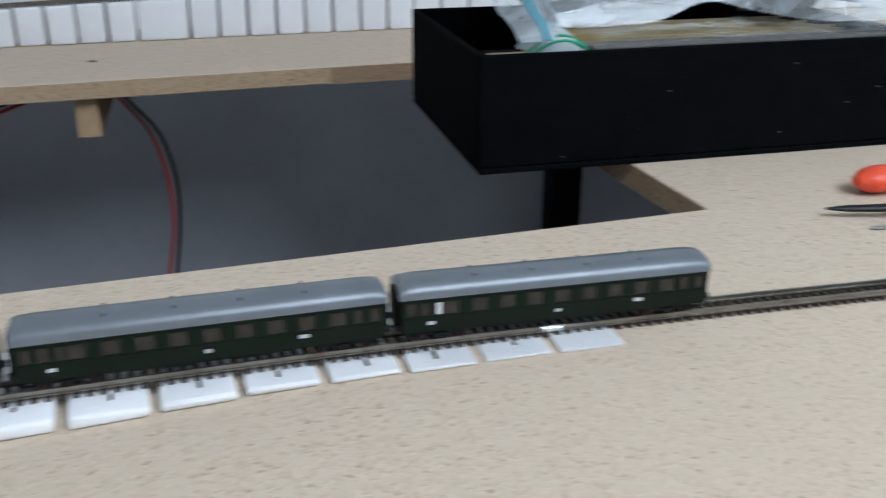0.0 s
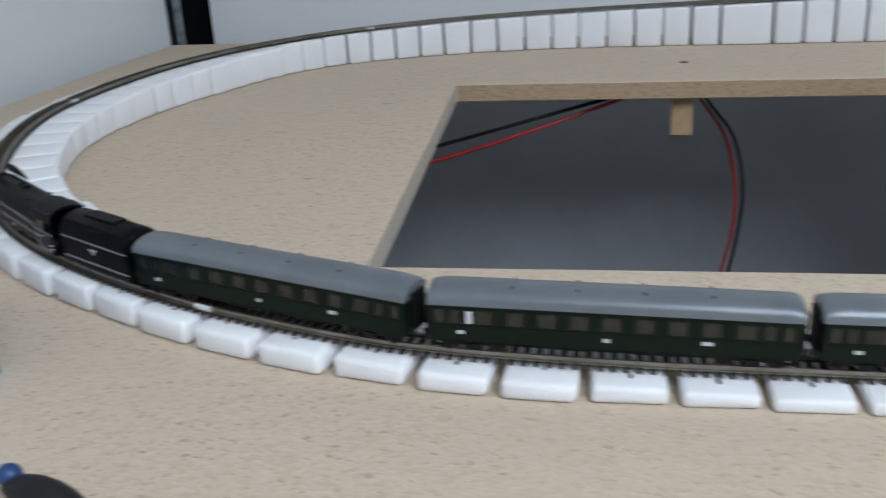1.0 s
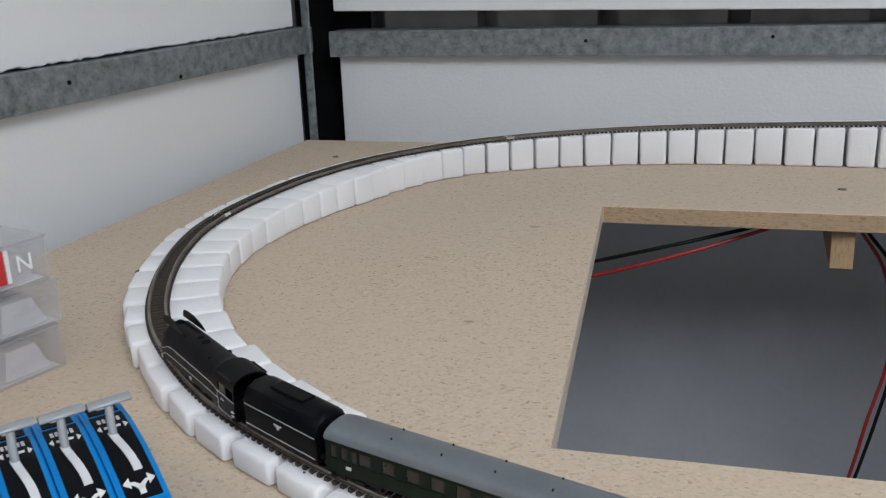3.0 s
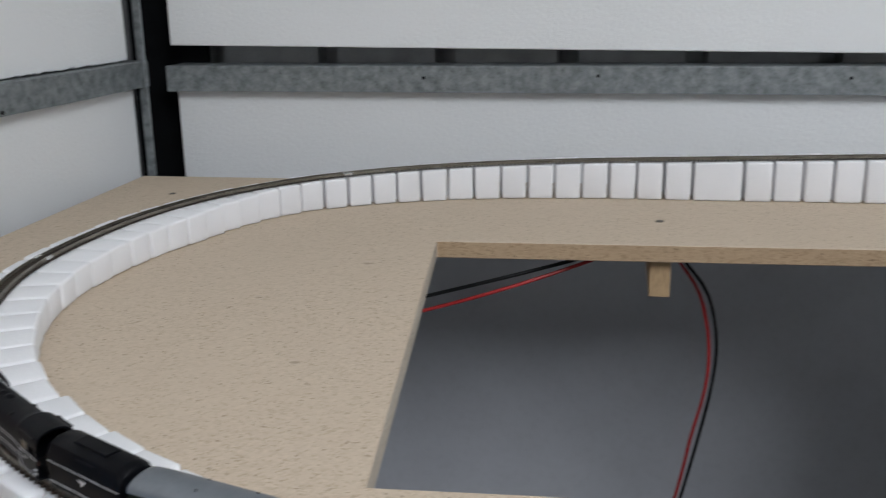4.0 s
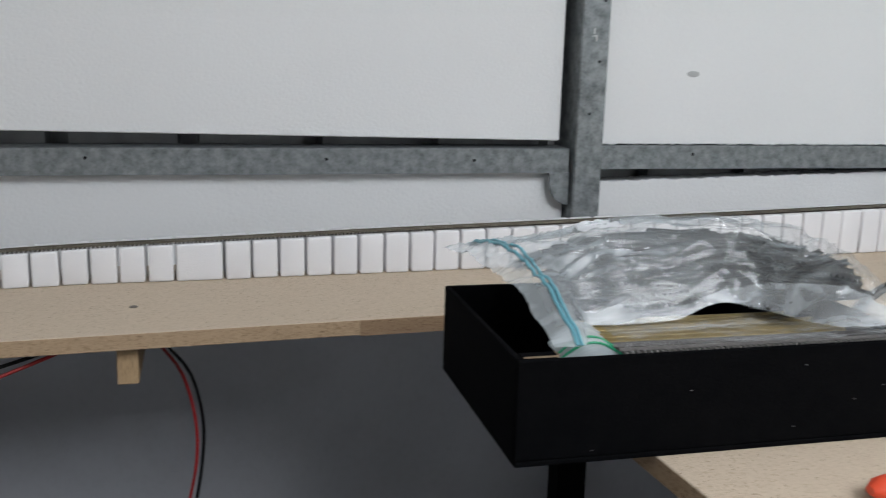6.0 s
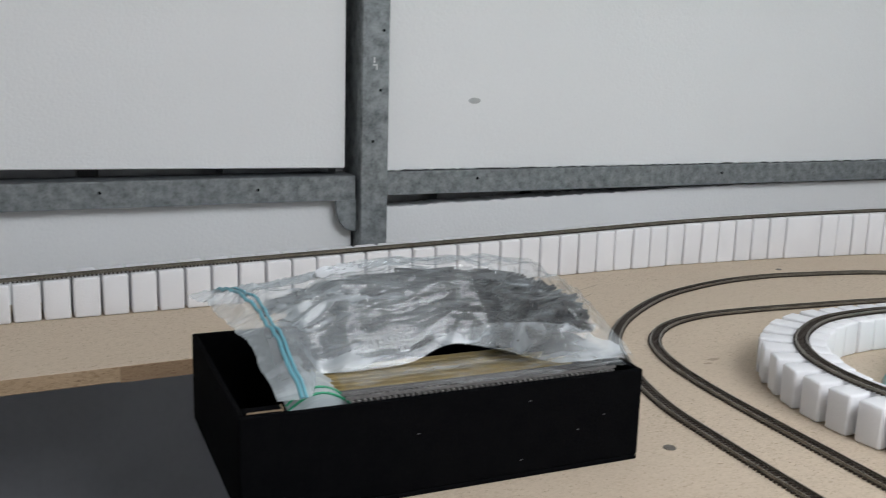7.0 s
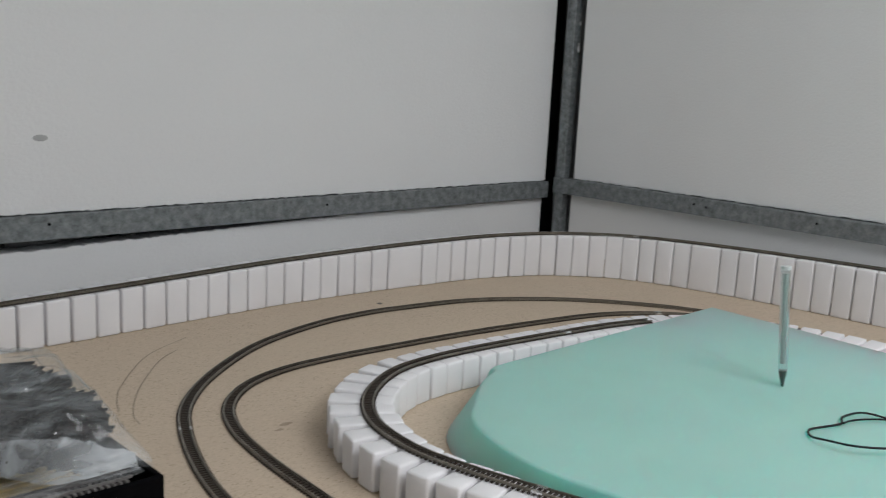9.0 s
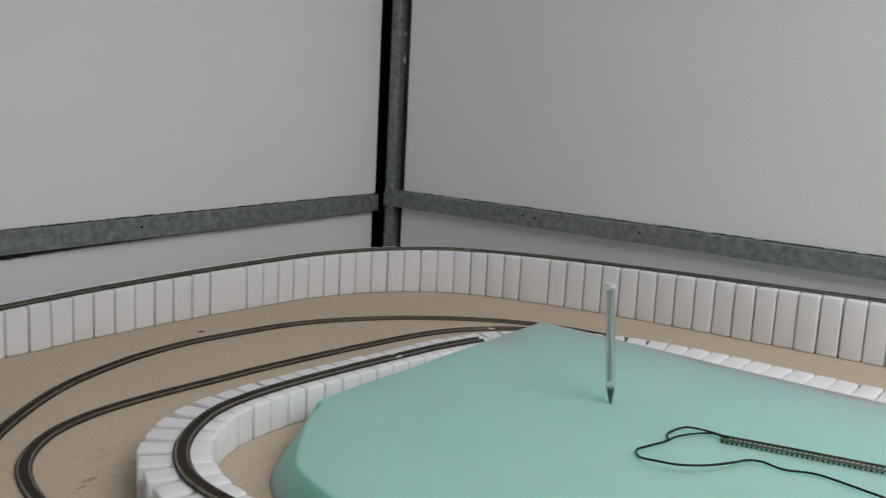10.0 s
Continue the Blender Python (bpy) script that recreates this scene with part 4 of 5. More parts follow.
e = thing("small_zip_bag", "small milky zip bag with green zip strip", "plastic bag", m=BOXM)
bm = bmesh.new()
rows = []
for i in range(13):
    u = i / 12
    rows.append([(0.036 + 0.046 * u, 0.006 + 0.040 * v, 0.056 + 0.026 * math.sin(math.pi * (0.15 + 0.75 * u)) * (0.55 + 0.45 * v) + 0.002 * noise.noise(Vector((u * 5, v * 5, 2)))) for v in [j / 10 for j in range(11)]])
loft(bm, rows, cap=False, close=False)
part("pouch", bm, M_MILK, e, "", True)
for dv in (0.35, 0.52):
    bm = bmesh.new()
    tube(bm, [(0.036 + 0.046 * u, 0.006 + 0.040 * dv, 0.0568 + 0.026 * math.sin(math.pi * (0.15 + 0.75 * u)) * (0.55 + 0.45 * dv)) for u in [i / 12 for i in range(13)]], 0.0009)
    part("zip_strip", bm, material("green_zip", (0.02, 0.33, 0.16), 0.4), e, "bright green zip strip", True)

e = thing("clear_wrap", "clear glossy wrapping over the loose rails", "plastic wrap", m=BOXM)
bm = bmesh.new()
rows = []
for i in range(61):
    u = i / 60
    rows.append([(0.074 + 0.215 * u, 0.0045 + 0.046 * v, 0.0755 + 0.004 * v + 0.0022 * noise.noise(Vector((u * 16, v * 5, 3))) + 0.0016 * abs(noise.noise(Vector((u * 30, v * 9, 6))))) for v in [j / 14 for j in range(15)]])
loft(bm, rows, cap=False, close=False)
part("sheet", bm, film("clear_wrap_film", (0.75, 0.78, 0.80), 0.97, 0.10), e, "", True)

# pencil arcs and stains on the board
M_PENCIL = material("pencil_line", (0.30, 0.25, 0.19), 0.8)
for pts in ([(0.556, 0.858), (0.570, 0.893), (0.594, 0.932), (0.660, 1.008), (0.735, 1.052)], [(0.557, 0.815), (0.565, 0.846), (0.600, 0.906), (0.661, 0.981), (0.70, 1.01)]):
    bm = bmesh.new()
    c = smooth([(x, y, Z + 0.0003) for x, y in pts], 0.01)
    rows = []
    for i, p in enumerate(c):
        t = (c[min(i + 1, len(c) - 1)] - c[max(i - 1, 0)]).normalized()
        n_ = Vector((-t.y, t.x, 0)) * 0.00045
        rows.append([p - n_, p + n_, p + n_ + Vector((0, 0, 0.0001)), p - n_ + Vector((0, 0, 0.0001))])
    loft(bm, rows)
    solo("pencil_line", bm, M_PENCIL, "faint curved pencil line on the chipboard", "pencil line", "pencil lines")
M_STAIN = material("brown_stain", (0.36, 0.28, 0.20), 0.8, dark=(0.45, 0.36, 0.27), scale=200, amount=1.0)
for x, y, r in ((0.669, 0.734, 0.006), (0.655, 0.725, 0.004), (0.60, 0.62, 0.004), (-0.36, 0.80, 0.004), (-0.42, 0.70, 0.0025), (-0.35, 0.58, 0.003), (-0.18, 0.22, 0.003), (0.05, 0.20, 0.003)):
    bm = bmesh.new()
    bmesh.ops.create_circle(bm, cap_ends=True, segments=14, radius=r, matrix=Matrix.Translation((x, y, Z + 0.0004)) @ Matrix.Diagonal((1.3, 0.6, 1, 1)))
    for v in bm.verts:
        v.co.x += 0.25 * r * noise.noise(v.co * 900)
        v.co.y += 0.25 * r * noise.noise(v.co * 700)
    solo("board_stain", bm, M_STAIN, "small brown stain on the chipboard", "stain", "board stains")

# ---- turnout levers ----
M_BLUE = material("blue_plastic", (0.003, 0.215, 0.58), 0.42, dark=(0.002, 0.18, 0.51), scale=60, amount=0.4, fine=600, fine_amount=0.1, bump=0.06, spec=0.22)
M_PLATE = material("black_plate", (0.004, 0.0045, 0.006), 0.5, spec=0.12)
M_WHITE = material("white_print", (0.80, 0.80, 0.80), 0.6)
M_GREY = material("grey_lever", (0.36, 0.38, 0.40), 0.38, 0.2, dark=(0.28, 0.30, 0.32))
M_SLOT = material("pale_slot", (0.72, 0.73, 0.75), 0.35)
PROF = [(0, 0), (0, 0.0195), (0.003, 0.0215), (0.012, 0.0262), (0.024, 0.0308), (0.038, 0.0345), (0.052, 0.0368), (0.064, 0.0375), (0.076, 0.0372), (0.081, 0.0360), (0.081, 0)]


def top_at(d):
    for (a, u), (b, v) in zip(PROF[1:], PROF[2:]):
        if a <= d <= b:
            return u + (v - u) * (d - a) / (b - a)
    return 0.0372


def lever_unit(m, lab):
    """One lever unit: x across, y from front to back, z up."""
    e = thing("turnout_lever_unit", lab, "control lever", "blue turnout lever units", m=m)
    W = 0.0180
    bm = bmesh.new()
    loft(bm, [[(x, d, h) for d, h in PROF] for x in (-W / 2, W / 2)])
    bev(bm, 0.0007, 2)
    part("housing", bm, M_BLUE, e, "", True)

    def strip(x0, x1, d0, d1, lift, n=10):
        bm = bmesh.new()
        rows = []
        for i in range(n + 1):
            d = d0 + (d1 - d0) * i / n
            a, b = (x0(d), x1(d)) if callable(x0) else (x0, x1)
            h = top_at(d)
            rows.append([(a, d, h - 0.0003), (b, d, h - 0.0003), (b, d, h + lift), (a, d, h + lift)])
        loft(bm, rows)
        return bm

    part("rim", strip(-0.0078, 0.0078, 0.010, 0.079, 0.0005), M_BLUE, e, "raised blue rim")
    part("face_plate", strip(-0.0066, 0.0066, 0.0115, 0.066, 0.0009), M_PLATE, e, "black printed face plate")
    part("label_plate", strip(-0.0060, 0.0060, 0.0685, 0.0775, 0.0009), M_PLATE, e, "black number plate")
    sx = lambda d: 0.0015 * math.cos((d - 0.026) / 0.028 * math.pi)
    part("slot", strip(lambda d: sx(d) - 0.0016, lambda d: sx(d) + 0.0016, 0.0245, 0.050, 0.0013), M_SLOT, e, "pale curved lever slot")
    # forked turnout sign: stem and two arrow-headed branches
    part("turnout_sign", strip(-0.0011, 0.0011, 0.0132, 0.0172, 0.0012, 4), M_WHITE, e, "white forked arrow")
    for sg in (-1, 1):
        part("turnout_sign", strip(lambda d, s=sg: s * 0.0034 * ((d - 0.0150) / 0.0042) ** 2 - 0.0011, lambda d, s=sg: s * 0.0034 * ((d - 0.0150) / 0.0042) ** 2 + 0.0011, 0.0153, 0.0192, 0.0013, 6), M_WHITE, e, "white forked arrow")
        part("arrow_head", strip(lambda d, s=sg: s * 0.0034 - 0.0026 * (1 - abs(d - 0.0190) / 0.0024) * (s < 0), lambda d, s=sg: s * 0.0034 + 0.0026 * (1 - abs(d - 0.0190) / 0.0024) * (s > 0), 0.0166, 0.0214, 0.0014, 4), M_WHITE, e, "white arrow head")
    part("arrow_bar", strip(-0.0032, 0.0032, 0.0535, 0.0550, 0.0012, 2), M_WHITE, e, "white double arrow")
    for sg in (-1, 1):
        part("arrow_head", strip(lambda d, s=sg: s * 0.0046 - 0.0014 * (1 - abs(d - 0.0542) / 0.0020) * (s < 0), lambda d, s=sg: s * 0.0046 + 0.0014 * (1 - abs(d - 0.0542) / 0.0020) * (s > 0) + 0.0002, 0.0523, 0.0561, 0.0012, 4), M_WHITE, e, "white arrow head")
    bm = bmesh.new()
    for k in range(5):
        bx(bm, -0.0045 + k * 0.0019, -0.0033 + k * 0.0019, 0.0585, 0.0620, top_at(0.060) + 0.0009, top_at(0.060) + 0.0013)
    part("print", bm, M_SLOT, e, "small unreadable pale print")
    bm = bmesh.new()
    bx(bm, -0.0020, 0.0026, 0.0722, 0.0732, top_at(0.073) + 0.0009, top_at(0.073) + 0.0013)
    bx(bm, 0.0012, 0.0026, 0.0712, 0.0742, top_at(0.073) + 0.0009, top_at(0.073) + 0.0013)
    part("print", bm, M_WHITE, e, "small white arrow print")
    lever = bmesh.new()
    tube(lever, [(-0.0010, 0.049, top_at(0.049) - 0.001), (-0.0010, 0.0505, 0.0425), (-0.0005, 0.053, 0.0485)], 0.0017, 10)
    lv = part("lever", lever, M_GREY, e, "grey plastic lever", True)
    bm = bmesh.new()
    loft(bm, [[(x, 0.0540 + y, 0.0495 + z + 0.05 * x) for y, z in ((-0.0034, -0.0004), (-0.0026, -0.0012), (0.0026, -0.0012), (0.0034, -0.0004), (0.0030, 0.0006), (0.0010, 0.0013), (-0.0010, 0.0013), (-0.0030, 0.0006))] for x in (-0.0086, 0.0, 0.0086)])
    bev(bm, 0.0003)
    part("handle", bm, M_GREY, lv, "flat grey cross handle", True)
    return e


yaw = math.degrees(math.atan2(0.785, 0.62))
for k in range(4):
    c = Vector((-0.379, 0.317)) + Vector((-0.62, -0.785)) * (0.0092 + 0.0184 * k)
    lever_unit(pose(c.x, c.y, Z, 0, 0, yaw), "blue plastic turnout lever unit with a grey handle")

# ---- stacked clear boxes ----
M_CASE = film("clear_case", (0.74, 0.74, 0.77), 0.88, 0.08, gloss=0.09, streak=0.10)
M_INSERT = material("white_insert", (0.72, 0.70, 0.72), 0.6, dark=(0.46, 0.44, 0.47), scale=60)
M_REDLAB = material("red_label", (0.55, 0.025, 0.03), 0.5)
CASE = pose(-0.556, 0.458, Z, 0, 0, 180 + math.degrees(math.atan2(0.97, 0.24)))
for k in range(3):
    m = CASE @ pose((-0.003, -0.007, -0.006)[k], -0.0025 * k, 0.0258 * k + 0.0002)
    e = thing("clear_model_box", "clear plastic model box with red label on top of stack" if k == 2 else "clear plastic model box with a white insert", "plastic box", "stacked clear boxes", m=m)
    L_, W_, H_ = 0.165, 0.072, 0.0254
    for nm, b in (("side", (0, L_, -0.0012, 0, 0, H_)), ("side", (0, L_, -W_, -W_ + 0.0012, 0, H_)), ("side", (0, 0.0012, -W_ + 0.0013, -0.0013, 0, H_)), ("side", (L_ - 0.0012, L_, -W_ + 0.0013, -0.0013, 0, H_)), ("lid", (-0.0006, L_ + 0.0006, -W_ - 0.0006, 0.0006, H_ - 0.0012, H_ - 0.0001))):
        bm = bmesh.new()
        bx(bm, *b)
        bev(bm, 0.0004)
        part(nm, bm, M_CASE, e)
    bm = bmesh.new()
    for x in (0.02, 0.075, 0.13):
        loft(bm, [[(x - 0.014, -W_ + 0.006, 0.001), (x + 0.014, -W_ + 0.006, 0.001), (x + 0.009, -W_ + 0.010, 0.016), (x - 0.009, -W_ + 0.010, 0.016)], [(x - 0.014, -0.006, 0.001), (x + 0.014, -0.006, 0.001), (x + 0.009, -0.010, 0.016), (x - 0.009, -0.010, 0.016)]])
    bx(bm, 0.003, L_ - 0.003, -W_ + 0.003, -0.003, 0.0004, 0.0012)
    part("insert", bm, M_INSERT, e, "white moulded insert")
    if k == 2:
        bm = bmesh.new()
        bx(bm, 0.0270, L_ - 0.004, -0.0002, 0.0004, 0.004, 0.0225)
        lab = part("label", bm, M_REDLAB, e, "red paper label")
        bm = bmesh.new()
        bx(bm, 0.0240, 0.0262, -0.0002, 0.0004, 0.004, 0.0225)
        part("label_edge", bm, M_WHITE, e, "white label edge")
        bm = bmesh.new()
        bx(bm, 0.0310, 0.0800, 0.0003, 0.0007, 0.0110, 0.0158)
        part("brand_bar", bm, M_WHITE, lab, "plain white bar")
        txt = bpy.data.curves.new("letter", "FONT")
        txt.body, txt.size, txt.extrude = "N", 0.0135, 0.0002
        txt.materials.append(M_WHITE)
        to_ = new("letter", txt)
        to_.parent = e
        to_.matrix_parent_inverse = Matrix()
        to_.matrix_basis = pose(0.0205, 0.0004, 0.0085, 90, 0, 180)

# ---- hand tools ----
M_ORANGE = material("orange_grip", (0.80, 0.085, 0.03), 0.42, dark=(0.70, 0.06, 0.02))
M_BLADE = material("tool_steel", (0.55, 0.56, 0.57), 0.3, 0.9)


def grip(bm, pts, r0, r1, flat=0.7, seg=12):
    pts = [Vector(p) for p in pts]
    rings = []
    for k, p in enumerate(pts):
        f = k / (len(pts) - 1)
        t = (pts[min(k + 1, len(pts) - 1)] - pts[max(k - 1, 0)]).normalized()
        a = Vector((-t.y, t.x, 0)).normalized()
        r = (r0 + (r1 - r0) * f) * (math.sin(math.pi * min(1, 0.12 + f * 4)) if f < 0.1 else 1) * (0.55 if f > 0.97 else 1)
        rings.append([p + r * (math.cos(u) * a + flat * math.sin(u) * Vector((0, 0, 1))) for u in [2 * math.pi * i / seg for i in range(seg)]])
    loft(bm, rings)


e = thing("side_cutter", "cutting pliers with orange and black grips on chipboard", "pliers")
bm = bmesh.new()
grip(bm, smooth([(0.345, 0.474, Z + 0.008), (0.375, 0.473, Z + 0.009), (0.405, 0.462, Z + 0.009), (0.435, 0.444, Z + 0.008), (0.455, 0.428, Z + 0.007)], 0.006), 0.0105, 0.007, 0.75)
part("grip", bm, M_ORANGE, e, "orange rubber grip", True)
bm = bmesh.new()
grip(bm, smooth([(0.385, 0.470, Z + 0.015), (0.405, 0.463, Z + 0.0158), (0.430, 0.449, Z + 0.014)], 0.006), 0.0045, 0.0035, 0.4)
part("inlay", bm, M_BLACK, e, "black grip inlay", True)
bm = bmesh.new()
grip(bm, smooth([(0.307, 0.446, Z + 0.005), (0.34, 0.438, Z + 0.0055), (0.38, 0.432, Z + 0.006), (0.44, 0.424, Z + 0.006)], 0.006), 0.0022, 0.0060, 0.7)
part("grip", bm, M_BLACK, e, "black grip", True)
bm = bmesh.new()
loft(bm, [[(x, y - w, Z + 0.001), (x, y + w, Z + 0.001), (x, y + w, Z + h), (x, y - w, Z + h)] for x, y, w, h in ((0.318, 0.424, 0.0006, 0.002), (0.35, 0.420, 0.003, 0.004), (0.40, 0.416, 0.004, 0.005), (0.445, 0.420, 0.006, 0.007))])
part("jaw", bm, M_BLADE, e, "steel jaw")

e = thing("pliers", "small pliers with black curved handles and a blue tip", "pliers")
for nm, pts in (("handle", [(-0.318, 0.240, Z + 0.008), (-0.300, 0.236, Z + 0.009), (-0.284, 0.226, Z + 0.008), (-0.270, 0.203, Z + 0.007), (-0.262, 0.17, Z + 0.006)]), ("handle", [(-0.262, 0.214, Z + 0.006), (-0.250, 0.230, Z + 0.008), (-0.236, 0.230, Z + 0.008), (-0.224, 0.221, Z + 0.007), (-0.215, 0.19, Z + 0.006)])):
    bm = bmesh.new()
    grip(bm, smooth(pts, 0.005), 0.0058, 0.0050, 0.9)
    part(nm, bm, M_BLACK, e, "black plastic handle", True)
bm = bmesh.new()
bmesh.ops.create_icosphere(bm, subdivisions=2, radius=0.0042, matrix=Matrix.Translation((-0.318, 0.2425, Z + 0.0105)) @ Matrix.Diagonal((1, 0.9, 0.9, 1)))
part("tip", bm, material("dark_blue_tip", (0.02, 0.06, 0.18), 0.4), e, "dark blue tip", True)

# ---- the train ----
M_LOCO = material("satin_black_paint", (0.0028, 0.003, 0.0042), 0.42, dark=(0.005, 0.0052, 0.007), scale=120, amount=0.6, fine=900, fine_amount=0.2, spec=0.09)
M_LINE = material("pale_lining", (0.58, 0.58, 0.60), 0.5)
M_WHEEL = material("red_wheel", (0.25, 0.010, 0.015), 0.45, dark=(0.16, 0.007, 0.010), scale=300)
M_TYRE = material("wheel_tyre", (0.12, 0.06, 0.05), 0.4, 0.6)
M_COACH = material("dark_green_coach", (0.0045, 0.0105, 0.0065), 0.36, dark=(0.0035, 0.008, 0.005), scale=90, amount=0.6, spec=0.18)
M_ROOF = material("silver_roof", (0.17, 0.185, 0.205), 0.36, 0.25, dark=(0.12, 0.135, 0.15), scale=60, amount=0.6, fine=500, fine_amount=0.25)
M_PANE = material("coach_window", (0.030, 0.027, 0.022), 0.15, dark=(0.011, 0.010, 0.009), scale=220, amount=0.7, spec=0.5)
M_UNDER = material("underframe_black", (0.007, 0.007, 0.008), 0.6, spec=0.2)
MM = 0.001
RAILTOP = 0.0041


def mmbox(bm, x0, x1, y0, y1, z0, z1):
    return bx(bm, x0 * MM, x1 * MM, y0 * MM, y1 * MM, z0 * MM, z1 * MM)


def section(x, wb, w, zs, ztop, low, n=7):
    """Half-round topped cross-section in mm: x, half width below, half width at shoulder, shoulder height, top, bottom."""
    pts = [(x, -wb, low), (x, -w, zs * 0.55 + low * 0.45), (x, -w, zs)]
    for k in range(1, n):
        a = math.pi * k / n
        pts.append((x, -w * math.cos(a) * 0.97, zs + (ztop - zs) * math.sin(a) ** 0.8))
    pts += [(x, w, zs), (x, w, zs * 0.55 + low * 0.45), (x, wb, low)]
    return [tuple(c * MM for c in p) for p in pts]


def wheel(parent, x, r, side, mat=None):
    bm = bmesh.new()
    cyl(bm, (x * MM, side * 4.6 * MM, r * MM), (0, 1, 0), r * 0.86 * MM, 1.6 * MM, 20)
    cyl(bm, (x * MM, side * 5.4 * MM, r * MM), (0, 1, 0), r * 0.26 * MM, 0.9 * MM, 10)
    for k in range(8):
        a = k * math.pi / 4
        v = bx(bm, -0.16 * MM, 0.16 * MM, -0.2 * MM, 0.2 * MM, r * 0.2 * MM, r * 0.82 * MM)
        bmesh.ops.transform(bm, matrix=Matrix.Translation((x * MM, side * 5.5 * MM, r * MM)) @ Matrix.Rotation(a, 4, "Y"), verts=v)
    w = part("wheel", bm, mat or M_WHEEL, parent, "red spoked wheel" if mat is None else "")
    bm = bmesh.new()
    ring = []
    for rr, yy in ((r, 3.6), (r, 5.6), (r * 0.86, 5.6), (r * 0.86, 3.6)):
        ring.append([((x + rr * math.cos(a)) * MM, side * yy * MM, (r + rr * math.sin(a)) * MM) for a in [2 * math.pi * i / 24 for i in range(24)]])
    loft(bm, ring + [ring[0]], cap=False)
    part("tyre", bm, M_TYRE, w, "bright metal tyre")


def lining(pts, y, w=0.34):
    """A thin raised painted line along points (x, z) in mm on the flank at y."""
    bm = bmesh.new()
    rows = []
    P = [Vector((a, 0, b)) for a, b in pts]
    for k, p in enumerate(P):
        t = (P[min(k + 1, len(P) - 1)] - P[max(k - 1, 0)]).normalized()
        n = Vector((-t.z, 0, t.x)) * w / 2
        yy = y(p.x, p.z) if callable(y) else y
        rows.append([((p + n).x * MM, (yy - 0.05) * MM, (p + n).z * MM), ((p - n).x * MM, (yy - 0.05) * MM, (p - n).z * MM), ((p - n).x * MM, (yy + 0.12 * math.copysign(1, yy)) * MM, (p - n).z * MM), ((p + n).x * MM, (yy + 0.12 * math.copysign(1, yy)) * MM, (p + n).z * MM)])
    loft(bm, rows)
    return bm


